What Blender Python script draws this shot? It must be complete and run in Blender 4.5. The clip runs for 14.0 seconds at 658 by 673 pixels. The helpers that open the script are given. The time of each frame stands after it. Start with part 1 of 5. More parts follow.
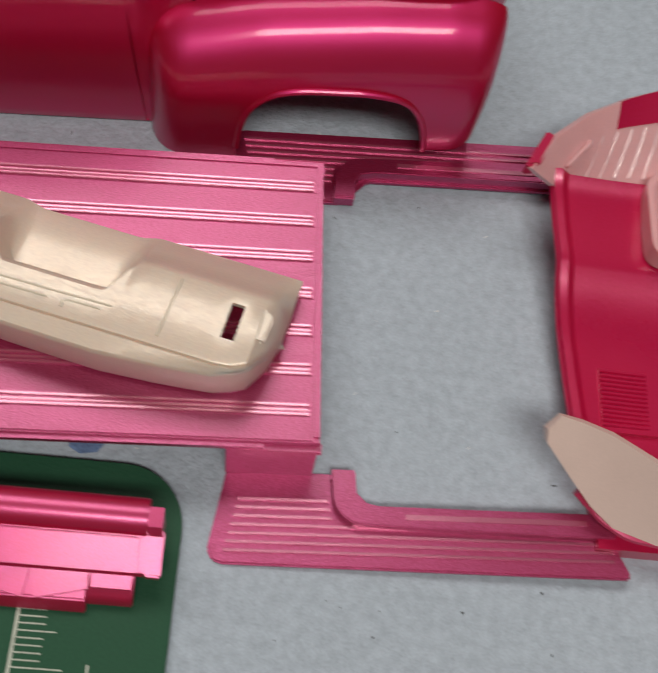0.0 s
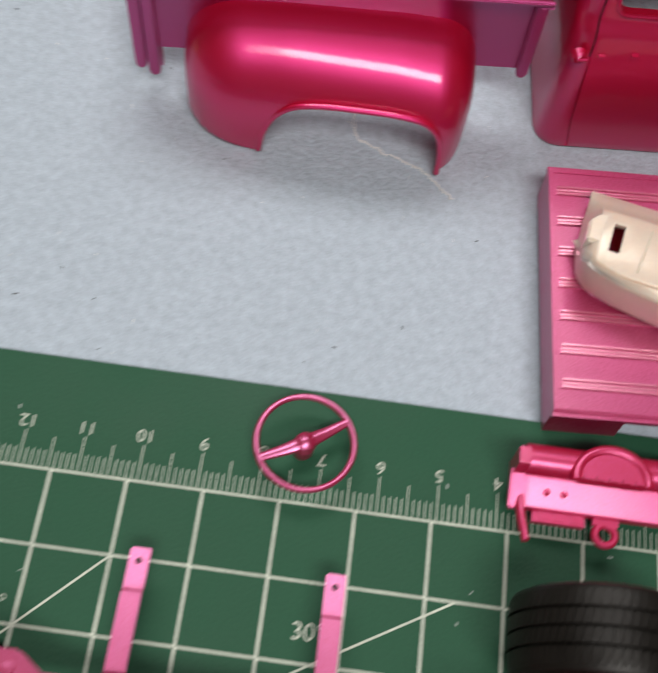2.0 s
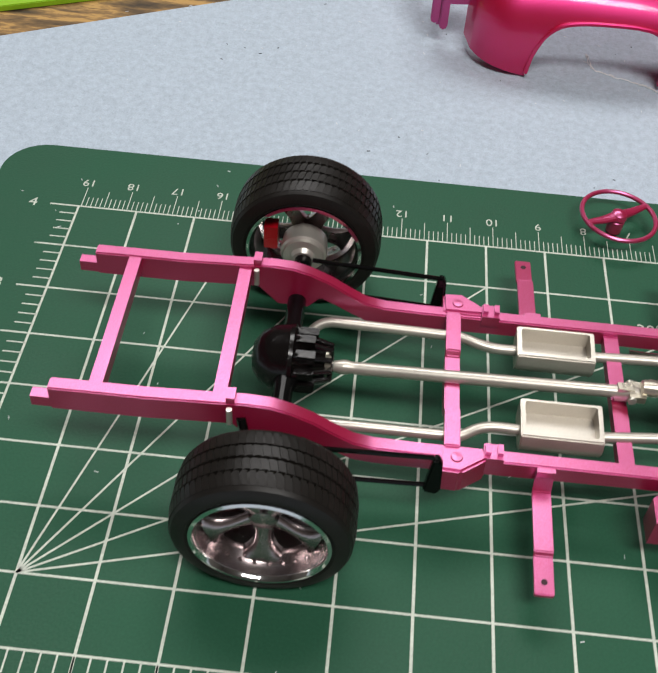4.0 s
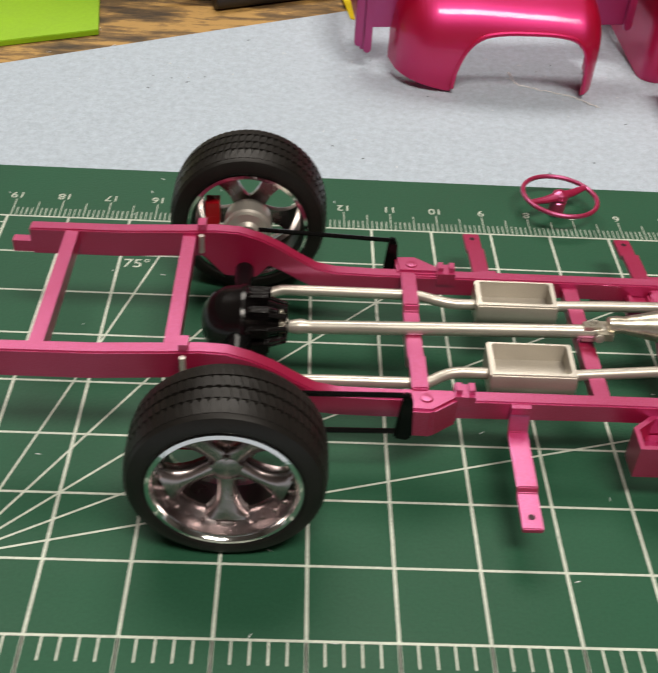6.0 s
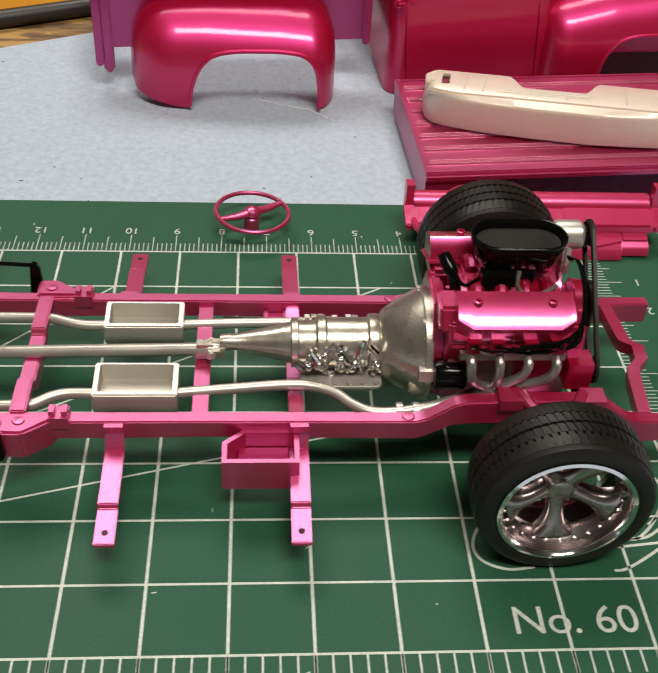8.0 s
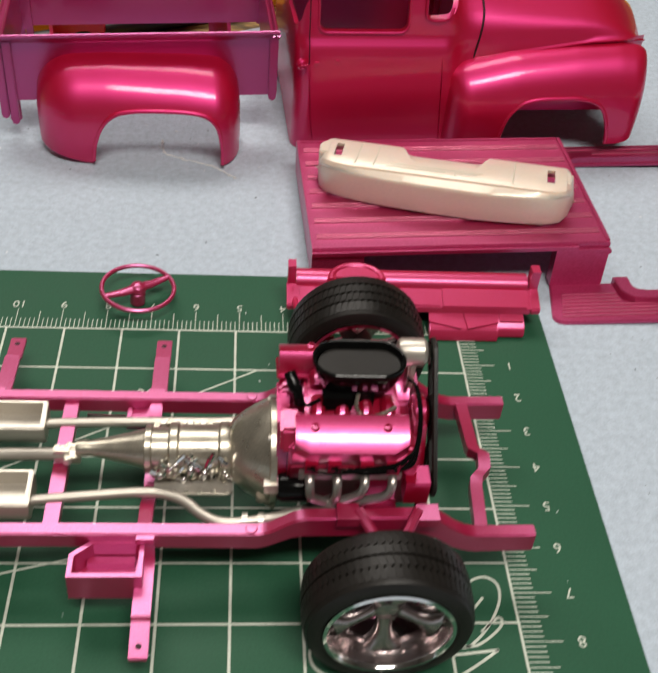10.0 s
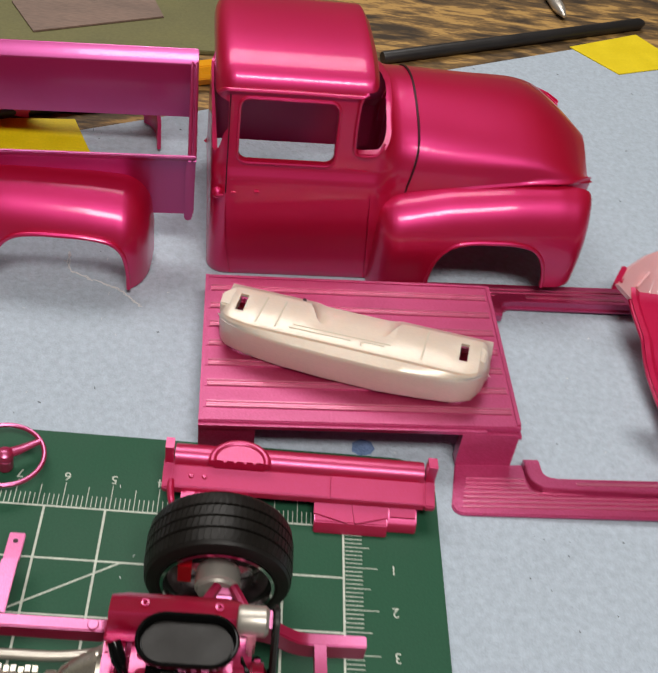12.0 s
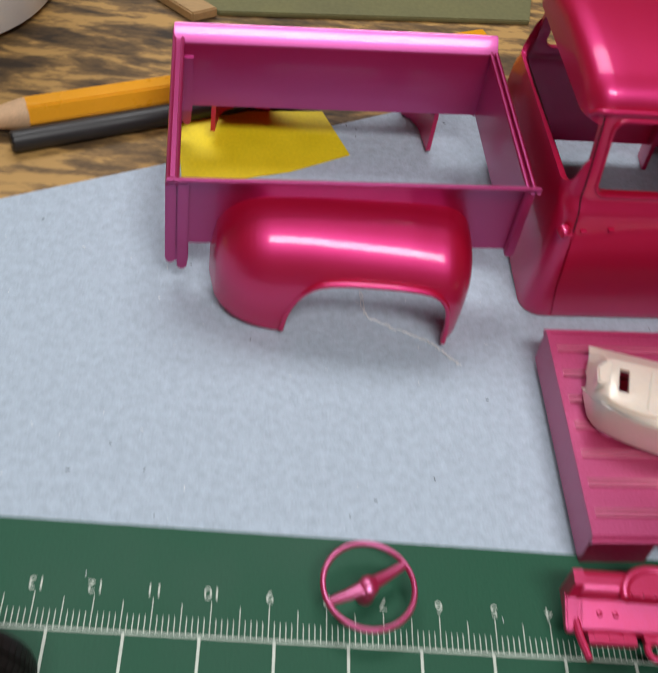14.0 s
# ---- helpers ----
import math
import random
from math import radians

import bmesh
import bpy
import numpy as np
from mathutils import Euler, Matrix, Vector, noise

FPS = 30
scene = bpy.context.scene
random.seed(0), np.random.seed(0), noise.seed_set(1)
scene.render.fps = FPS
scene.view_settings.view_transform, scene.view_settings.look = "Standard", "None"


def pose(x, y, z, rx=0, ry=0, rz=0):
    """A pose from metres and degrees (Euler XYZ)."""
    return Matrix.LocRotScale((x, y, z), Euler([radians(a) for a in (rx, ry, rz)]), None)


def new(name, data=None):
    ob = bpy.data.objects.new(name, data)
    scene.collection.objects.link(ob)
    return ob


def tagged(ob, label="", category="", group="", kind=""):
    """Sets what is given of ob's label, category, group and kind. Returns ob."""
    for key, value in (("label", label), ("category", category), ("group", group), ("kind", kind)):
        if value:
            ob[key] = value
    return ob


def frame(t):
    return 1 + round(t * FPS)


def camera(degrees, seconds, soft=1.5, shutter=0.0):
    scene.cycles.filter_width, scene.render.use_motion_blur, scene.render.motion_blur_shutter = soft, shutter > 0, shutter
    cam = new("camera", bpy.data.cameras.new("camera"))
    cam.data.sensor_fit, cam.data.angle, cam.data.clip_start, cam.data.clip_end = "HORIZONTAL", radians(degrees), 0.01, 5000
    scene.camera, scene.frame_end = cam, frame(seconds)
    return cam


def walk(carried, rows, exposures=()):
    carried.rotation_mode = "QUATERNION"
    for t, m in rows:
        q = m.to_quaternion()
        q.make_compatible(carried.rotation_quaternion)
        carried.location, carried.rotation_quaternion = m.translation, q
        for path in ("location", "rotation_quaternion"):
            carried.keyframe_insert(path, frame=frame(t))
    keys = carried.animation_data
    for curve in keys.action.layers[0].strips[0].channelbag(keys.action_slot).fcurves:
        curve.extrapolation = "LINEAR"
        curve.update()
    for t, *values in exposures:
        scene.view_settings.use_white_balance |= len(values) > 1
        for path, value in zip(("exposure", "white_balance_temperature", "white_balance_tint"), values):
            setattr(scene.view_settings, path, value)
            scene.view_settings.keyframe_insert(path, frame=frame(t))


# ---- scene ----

# ---- camera and its way ----
cam = camera(35.165, 14.0, 1.5, 0.35)
walk(cam, [
    (0, pose(0.02625, -0.02914, 0.15181, 25.583, -7.153, 3.195)),
    (0.5, pose(0.00792, -0.00833, 0.15658, 18.972, -4.575, 4.382)),
    (1, pose(-0.01416, -0.00644, 0.16203, 17.610, -3.602, 5.588)),
    (1.5, pose(-0.03936, -0.01897, 0.16562, 19.090, -3.773, 6.612)),
    (2, pose(-0.07190, -0.05062, 0.16662, 25.948, -3.500, 7.006)),
    (2.5, pose(-0.09116, -0.10990, 0.17149, 34.052, -3.481, 6.228)),
    (3, pose(-0.10798, -0.13160, 0.16832, 37.677, -2.824, 6.438)),
    (3.5, pose(-0.12089, -0.15247, 0.15921, 40.401, -2.986, 5.937)),
    (5.8, pose(-0.13482, -0.18559, 0.12310, 49.751, -2.600, 0.541)),
    (6, pose(-0.13077, -0.18423, 0.12153, 50.589, -2.983, -0.369)),
    (6.5, pose(-0.11526, -0.18378, 0.12266, 50.922, -2.968, -1.388)),
    (7, pose(-0.09958, -0.18675, 0.12904, 50.490, -3.294, -2.611)),
    (7.5, pose(-0.08437, -0.18871, 0.12981, 50.969, -2.824, -2.752)),
    (7.7, pose(-0.07894, -0.18880, 0.13048, 50.826, -2.642, -2.939)),
    (9.8, pose(-0.05333, -0.17987, 0.14945, 49.046, -4.289, -3.292)),
    (10, pose(-0.05043, -0.17709, 0.15669, 48.366, -4.161, -3.059)),
    (10.5, pose(-0.03154, -0.14832, 0.16819, 48.071, -4.425, -3.257)),
    (11, pose(-0.02335, -0.13931, 0.16588, 47.222, -5.002, -2.799)),
    (11.5, pose(-0.02411, -0.14761, 0.17872, 46.585, -6.108, -1.695)),
    (12, pose(-0.02695, -0.13155, 0.18446, 45.642, -7.275, -0.150)),
    (12.5, pose(-0.05647, -0.11617, 0.17405, 44.493, -8.214, 1.536)),
    (13, pose(-0.08827, -0.11509, 0.16931, 43.198, -8.465, 2.307)),
    (13.5, pose(-0.09672, -0.11353, 0.16790, 42.055, -8.309, 1.806)),
    (14, pose(-0.09980, -0.07374, 0.16817, 39.999, -7.047, 0.420)),
], exposures=[(0, -0.29, 6850, 10), (0.5, -0.12, 6880, 10), (1, -0.1, 6900, 10), (2, 0.22, 6600, 10), (3, 0.36, 6350, 10), (3.5, 0.36, 6300, 10), (6, 0.46, 7000, 10), (7.5, 0.42, 6900, 10), (10, 0.33, 6850, 10), (11.5, 0.24, 6750, 10), (12.5, 0.17, 6450, 10), (14, 0.22, 6150, 10)])

# ---- room light ----
S = 0.001   # all sizes below are in millimetres

world = bpy.data.worlds.new("room_air")
scene.world = world
world.use_nodes = True
world.node_tree.nodes["Background"].inputs[0].default_value = (0.80, 0.86, 1.0, 1)
world.node_tree.nodes["Background"].inputs[1].default_value = 0.05


def ceiling_lamp(name, x, y, z, w, d, watts, tint):
    data = bpy.data.lights.new(name, "AREA")
    data.shape, data.size, data.size_y, data.energy, data.color = "RECTANGLE", w, d, watts, tint
    ob = new(name, data)
    ob.matrix_world = pose(x, y, z)
    return ob


ceiling_lamp("ceiling_light_lamp", 0.08, -0.58, 1.18, 0.60, 0.26, 11.0, (1.0, 0.97, 0.93))
ceiling_lamp("ceiling_light_lamp", -0.26, 0.70, 1.18, 0.95, 0.60, 10.4, (1.0, 0.97, 0.94))

# ---- materials ----


def material(name, colour, rough=0.5, metal=0.0, coat=0.0, vary=0.08, grain=0.6, blotch=12.0, bump=0.0, bump_size=0.3,
             second=None, spec=0.5, stretch=(1, 1, 1), coat_rough=0.08, ior=1.5,
             flake=None, flake_share=0.5, flake_rough=0.3, milky=0.0, flake_spread=0.1):
    """Principled surface with two scales of variation; sizes in millimetres."""
    m = bpy.data.materials.new(name)
    m.use_nodes = True
    nt = m.node_tree
    b = nt.nodes["Principled BSDF"]
    b.inputs["Metallic"].default_value = metal
    b.inputs["Roughness"].default_value = rough
    b.inputs["Coat Weight"].default_value = coat
    b.inputs["Coat Roughness"].default_value = coat_rough
    b.inputs["Specular IOR Level"].default_value = spec
    b.inputs["IOR"].default_value = ior
    if milky:
        b.inputs["Subsurface Weight"].default_value = milky
        b.inputs["Subsurface Radius"].default_value = (1.0, 0.75, 0.62)
        b.inputs["Subsurface Scale"].default_value = 0.0012
    tc = nt.nodes.new("ShaderNodeTexCoord")
    mp = nt.nodes.new("ShaderNodeMapping")
    mp.inputs["Scale"].default_value = [1000 * s for s in stretch]
    nt.links.new(tc.outputs["Object"], mp.inputs["Vector"])

    def noisy(size, detail=4):
        n = nt.nodes.new("ShaderNodeTexNoise")
        n.inputs["Scale"].default_value = 1.0 / size
        n.inputs["Detail"].default_value = detail
        nt.links.new(mp.outputs["Vector"], n.inputs["Vector"])
        return n

    fine, broad = noisy(grain), noisy(blotch, 5)
    add = nt.nodes.new("ShaderNodeMath")
    add.operation = "ADD"
    nt.links.new(fine.outputs["Fac"], add.inputs[0])
    nt.links.new(broad.outputs["Fac"], add.inputs[1])
    ramp = nt.nodes.new("ShaderNodeMapRange")
    ramp.inputs["From Min"].default_value, ramp.inputs["From Max"].default_value = 0.65, 1.35
    nt.links.new(add.outputs[0], ramp.inputs["Value"])
    mix = nt.nodes.new("ShaderNodeMix")
    mix.data_type = "RGBA"
    lo = [c * (1 - vary) for c in colour]
    hi = [min(1, c * (1 + vary)) for c in colour] if second is None else second
    mix.inputs["A"].default_value = (*lo, 1)
    mix.inputs["B"].default_value = (*hi, 1)
    nt.links.new(ramp.outputs["Result"], mix.inputs["Factor"])
    nt.links.new(mix.outputs["Result"], b.inputs["Base Color"])
    rr = nt.nodes.new("ShaderNodeMapRange")
    rr.inputs["From Min"].default_value, rr.inputs["From Max"].default_value = 0.3, 0.7
    rr.inputs["To Min"].default_value, rr.inputs["To Max"].default_value = max(0.02, rough * 0.85), min(1, rough * 1.18)
    nt.links.new(broad.outputs["Fac"], rr.inputs["Value"])
    nt.links.new(rr.outputs["Result"], b.inputs["Roughness"])
    if bump:
        n = noisy(bump_size, 3)
        bp = nt.nodes.new("ShaderNodeBump")
        bp.inputs["Strength"].default_value = bump
        bp.inputs["Distance"].default_value = bump_size * 0.5 * S
        nt.links.new(n.outputs["Fac"], bp.inputs["Height"])
        nt.links.new(bp.outputs["Normal"], b.inputs["Normal"])
    if flake is not None:
        # mica flakes under the clear coat
        f = nt.nodes.new("ShaderNodeBsdfPrincipled")
        f.inputs["Base Color"].default_value = (*flake, 1)
        f.inputs["Metallic"].default_value = 1.0
        f.inputs["Roughness"].default_value = flake_rough
        f.inputs["Coat Weight"].default_value = coat
        f.inputs["Coat Roughness"].default_value = coat_rough
        if bump:
            nt.links.new(bp.outputs["Normal"], f.inputs["Normal"])
        share = nt.nodes.new("ShaderNodeMapRange")
        share.inputs["From Min"].default_value, share.inputs["From Max"].default_value = 0.35, 0.65
        share.inputs["To Min"].default_value, share.inputs["To Max"].default_value = flake_share - flake_spread, flake_share + flake_spread
        nt.links.new(fine.outputs["Fac"], share.inputs["Value"])
        both = nt.nodes.new("ShaderNodeMixShader")
        nt.links.new(share.outputs["Result"], both.inputs[0])
        nt.links.new(b.outputs[0], both.inputs[1])
        nt.links.new(f.outputs[0], both.inputs[2])
        nt.links.new(both.outputs[0], nt.nodes["Material Output"].inputs["Surface"])
    return m


PAINT = material("candy_red_metallic_paint", (0.66, 0.003, 0.022), 0.45, 0.0, 0.6, 0.06, 0.12, 20, 0.25, 0.16, spec=0.25, coat_rough=0.11, flake=(0.57, 0.042, 0.24), flake_share=0.50, flake_rough=0.43)
DECK_PAINT = material("satin_pink_metallic_paint", (0.36, 0.014, 0.066), 0.42, 0.0, 0.3, 0.20, 0.16, 15, 0.5, 0.22, spec=0.25, coat_rough=0.16, flake=(0.58, 0.130, 0.30), flake_share=0.52, flake_rough=0.38, stretch=(0.3, 1, 1), flake_spread=0.2)
# glossier than the deck, with bright highlights put into the paler colour
RIB_HIGHLIGHT = material("polished_pink_rib_highlight", (0.60, 0.12, 0.22), 0.30, 0.0, 0.9, 0.08, 0.2, 12, 0.05, 0.2, coat_rough=0.10, flake=(0.78, 0.32, 0.47), flake_share=0.5, flake_rough=0.24)
DASH_PAINT = material("satin_magenta_dash_paint", (0.60, 0.006, 0.052), 0.42, 0.0, 0.35, 0.10, 0.2, 12, 0.15, 0.25, coat_rough=0.16, flake=(0.58, 0.095, 0.29), flake_share=0.42, flake_rough=0.36, flake_spread=0.16)
FRAME_PAINT = material("satin_magenta_paint", (0.48, 0.006, 0.055), 0.42, 0.0, 0.36, 0.08, 0.2, 10, 0.14, 0.2, coat_rough=0.22, flake=(0.61, 0.19, 0.43), flake_share=0.46, flake_rough=0.32)
# candy red turned mauve: the bluish reflection is put into the colour
BED_PAINT = material("candy_red_paint_mauve_reflection", (0.40, 0.005, 0.045), 0.38, 0.0, 0.42, 0.06, 0.12, 20, 0.12, 0.14, spec=0.32, coat_rough=0.09, flake=(0.52, 0.11, 0.36), flake_share=0.52, flake_rough=0.36)
ENGINE_PAINT = material("bright_magenta_metallic_paint", (0.40, 0.002, 0.020), 0.30, 0.0, 0.7, 0.10, 0.15, 8, 0.14, 0.2, flake=(0.60, 0.075, 0.29), flake_share=0.42, flake_rough=0.30)
TUB_PAINT = material("glossy_pinkish_red_paint", (0.58, 0.007, 0.064), 0.30, 0.0, 0.35, 0.08, 0.4, 14, 0.08, 0.5, flake=(0.60, 0.06, 0.22), flake_share=0.2, flake_rough=0.35)
CREAM = material("pearl_cream_plastic", (0.80, 0.66, 0.56), 0.34, 0.0, 0.35, 0.04, 0.3, 9, 0.2, 0.25, ior=1.5, coat_rough=0.12, milky=0.7, stretch=(0.3, 1, 1), flake=(0.90, 0.78, 0.62), flake_share=0.10, flake_rough=0.34)
PEARL = material("pearl_cream_ridge", (0.76, 0.67, 0.54), 0.30, 0.0, 0.3, 0.03, 0.3, 9, 0.0, 0.3, coat_rough=0.12)
INK = material("faded_blue_ink", (0.16, 0.24, 0.42), 0.9, 0.0, 0.0, 0.4, 0.5, 2.5, 0.4, 0.6, spec=0.1)
PINK_CREAM = material("pinkish_translucent_plastic", (0.80, 0.44, 0.46), 0.35, 0.0, 0.3, 0.06, 0.3, 9, 0.08, 0.3, milky=0.4)
PEACH = material("pinkish_cream_plastic", (0.78, 0.59, 0.53), 0.35, 0.0, 0.3, 0.05, 0.3, 9, 0.05, 0.3)
RUBBER = material("black_rubber", (0.010, 0.0085, 0.0072), 0.42, 0.0, 0.0, 0.3, 0.5, 6, 0.2, 0.25, spec=0.3)
BLACK = material("gloss_black_paint", (0.004, 0.004, 0.004), 0.12, 0.0, 0.0, 0.2, 0.5, 6, 0.02, 0.5, spec=0.16)
GLOSS_BLACK = material("wet_gloss_black_paint", (0.005, 0.004, 0.004), 0.2, 0.0, 0.25, 0.2, 0.5, 6, 0.3, 0.6, spec=0.3, coat_rough=0.08)
CHROME = material("chrome_plating", (0.80, 0.79, 0.78), 0.10, 1.0, 0.0, 0.05, 0.4, 5, 0.06, 0.5)
RIM_CHROME = material("rosy_satin_chrome", (0.44, 0.37, 0.37), 0.24, 1.0, 0.0, 0.08, 0.3, 4, 0.10, 0.4)
# grey chrome darkened to stand for the shade inside the wheels
SHADED_CHROME = material("shaded_grey_chrome", (0.09, 0.085, 0.085), 0.3, 1.0, 0.0, 0.1, 0.4, 5, 0.08, 0.4)
SILVER = material("silver_enamel", (0.64, 0.60, 0.54), 0.36, 0.7, 0.0, 0.07, 0.25, 6, 0.08, 0.25)
PEWTER = material("dull_pewter_enamel", (0.50, 0.46, 0.38), 0.30, 0.85, 0.0, 0.22, 0.3, 4, 0.14, 0.6)
STEEL = material("exhaust_aluminium_paint", (0.54, 0.50, 0.44), 0.36, 0.65, 0.0, 0.08, 0.25, 6, 0.10, 0.25)
HEADER = material("grey_header_metal", (0.40, 0.36, 0.34), 0.34, 0.8, 0.0, 0.14, 0.3, 4, 0.15, 0.3)
RED_PART = material("red_caliper_paint", (0.34, 0.003, 0.009), 0.28, 0.0, 0.5, 0.1)
CLOTH = material("blue_grey_felt_sheet", (0.46, 0.53, 0.61), 0.92, 0.0, 0.0, 0.16, 0.4, 1.7, 1.0, 0.9, spec=0.1)
MAT_GREEN = material("green_vinyl", (0.019, 0.088, 0.047), 0.52, 0.0, 0.0, 0.12, 0.5, 30, 0.30, 0.6, spec=0.22)
PRINT = material("white_print", (0.56, 0.60, 0.52), 0.6, 0.0, 0.0, 0.26, 0.5, 5)
# dark maroon that stands for the shade inside gaps and holes
GAP_SHADE = material("dark_maroon_gap_shade", (0.03, 0.002, 0.008), 0.5, 0.2)
YELLOW = material("yellow_masking_tape", (0.84, 0.64, 0.006), 0.55, 0.0, 0.0, 0.10, 0.8, 9, 0.2, 0.8)
ORANGE = material("orange_pencil_lacquer", (0.85, 0.36, 0.010), 0.28, 0.0, 0.3, 0.05)
PENCIL_WOOD = material("sharpened_cedar", (0.66, 0.42, 0.24), 0.7, 0.0, 0.0, 0.15, 0.4, 3)
GRAPHITE = material("graphite", (0.05, 0.05, 0.055), 0.4, 0.3)
BLACK_PLASTIC = material("matt_black_plastic", (0.022, 0.020, 0.020), 0.42, 0.0, 0.0, 0.2)
LIME = material("lime_green_card", (0.28, 0.52, 0.010), 0.6, 0.0, 0.0, 0.1, 0.8, 20)
OLIVE = material("olive_green_painted_board", (0.16, 0.15, 0.06), 0.65, 0.0, 0.0, 0.15, 1.2, 18, 0.2, 1.0)
VENEER = material("grey_brown_veneer", (0.22, 0.15, 0.12), 0.7, 0.0, 0.0, 0.25, 0.6, 7, 0.3, 0.8, stretch=(0.2, 1, 1))
PALE_WOOD = material("pale_wood", (0.45, 0.28, 0.12), 0.6, 0.0, 0.0, 0.2, 0.8, 10, 0.2, 0.8, stretch=(0.2, 1, 1))
CERAMIC = material("white_glazed_ceramic", (0.78, 0.77, 0.75), 0.2, 0.0, 0.2, 0.03)
BURLAP = material("white_fibre", (0.75, 0.76, 0.76), 0.9, 0.0, 0.0, 0.1)
SPECK = material("dark_lint", (0.06, 0.06, 0.065), 0.9, 0.0, 0.0, 0.3)
CEILING = material("grey_ceiling_board", (0.45, 0.44, 0.43), 0.85, 0.0, 0.0, 0.06, 8, 300)
WALL = material("grey_wall_paint", (0.34, 0.32, 0.30), 0.8, 0.0, 0.0, 0.04, 8, 300)
FLOORING = material("grey_floor", (0.25, 0.24, 0.23), 0.7, 0.0, 0.0, 0.1, 8, 300)


def burnt_wood():
    """Weathered plank: amber sapwood with charred dark streaks along the grain."""
    m = bpy.data.materials.new("burnt_amber_plank")
    m.use_nodes = True
    nt = m.node_tree
    b = nt.nodes["Principled BSDF"]
    b.inputs["Roughness"].default_value = 0.62
    tc = nt.nodes.new("ShaderNodeTexCoord")
    mp = nt.nodes.new("ShaderNodeMapping")
    mp.inputs["Scale"].default_value = (260, 1000, 1000)
    mp.inputs["Rotation"].default_value = (0, 0, radians(-14))
    nt.links.new(tc.outputs["Object"], mp.inputs["Vector"])

    def noisy(size, detail, distort=0.0):
        n = nt.nodes.new("ShaderNodeTexNoise")
        n.inputs["Scale"].default_value = 1 / size
        n.inputs["Detail"].default_value = detail
        n.inputs["Distortion"].default_value = distort
        nt.links.new(mp.outputs["Vector"], n.inputs["Vector"])
        return n

    big, mid, fine = noisy(9, 6, 1.2), noisy(2.6, 5, 0.6), noisy(0.5, 3)
    mixer = nt.nodes.new("ShaderNodeMath")
    mixer.operation = "MULTIPLY_ADD"
    mixer.inputs[1].default_value = 0.55
    nt.links.new(mid.outputs["Fac"], mixer.inputs[0])
    nt.links.new(big.outputs["Fac"], mixer.inputs[2])
    third = nt.nodes.new("ShaderNodeMath")
    third.operation = "MULTIPLY_ADD"
    third.inputs[1].default_value = 0.22
    nt.links.new(fine.outputs["Fac"], third.inputs[0])
    nt.links.new(mixer.outputs[0], third.inputs[2])
    ramp = nt.nodes.new("ShaderNodeValToRGB")
    ramp.color_ramp.elements[0].position, ramp.color_ramp.elements[0].color = 0.70, (0.040, 0.024, 0.012, 1)
    ramp.color_ramp.elements[1].position, ramp.color_ramp.elements[1].color = 1.0, (0.48, 0.28, 0.085, 1)
    e = ramp.color_ramp.elements.new(0.86)
    e.color = (0.15, 0.087, 0.032, 1)
    e = ramp.color_ramp.elements.new(0.95)
    e.color = (0.30, 0.172, 0.056, 1)
    nt.links.new(third.outputs[0], ramp.inputs["Fac"])
    nt.links.new(ramp.outputs["Color"], b.inputs["Base Color"])
    bp = nt.nodes.new("ShaderNodeBump")
    bp.inputs["Strength"].default_value, bp.inputs["Distance"].default_value = 0.4, 0.0004
    nt.links.new(third.outputs[0], bp.inputs["Height"])
    nt.links.new(bp.outputs["Normal"], b.inputs["Normal"])
    return m


WOOD = burnt_wood()

# ---- building helpers, all in millimetres ----


def thing(name, label, category, x=0, y=0, z=0, rz=0, rx=0, ry=0, group="", kind=""):
    e = new(name)
    e.empty_display_size = 0.005
    e.matrix_world = pose(x * S, y * S, z * S, rx, ry, rz)
    return tagged(e, label, category, group, kind)


def part(name, bm, mat, parent=None, label="", smooth=True, sharp=32):
    """Links a bmesh, given in millimetres, as one mesh object under a thing or a part."""
    bmesh.ops.remove_doubles(bm, verts=bm.verts, dist=0.002)
    bmesh.ops.recalc_face_normals(bm, faces=bm.faces)
    bmesh.ops.scale(bm, vec=(S, S, S), verts=bm.verts)
    me = bpy.data.meshes.new(name)
    bm.to_mesh(me)
    bm.free()
    me.materials.append(mat)
    if smooth:
        me.polygons.foreach_set("use_smooth", [True] * len(me.polygons))
        me.set_sharp_from_angle(angle=radians(sharp))
    ob = new(name, me)
    if parent is not None:
        ob.parent = parent
    if label:
        tagged(ob, label)
    return ob


def solid(name, bm, mat, label, category, kind="", group="", smooth=True):
    return tagged(part(name, bm, mat, None, "", smooth), label, category, group, kind)


def bevel_all(bm, faces, size, seg=2, angle=30):
    edges = {e for f in faces for e in f.edges if len(e.link_faces) == 2 and e.calc_face_angle(0) > radians(angle)}
    if size > 0 and edges:
        bmesh.ops.bevel(bm, geom=list(edges), offset=size, segments=seg, affect="EDGES", clamp_overlap=True)


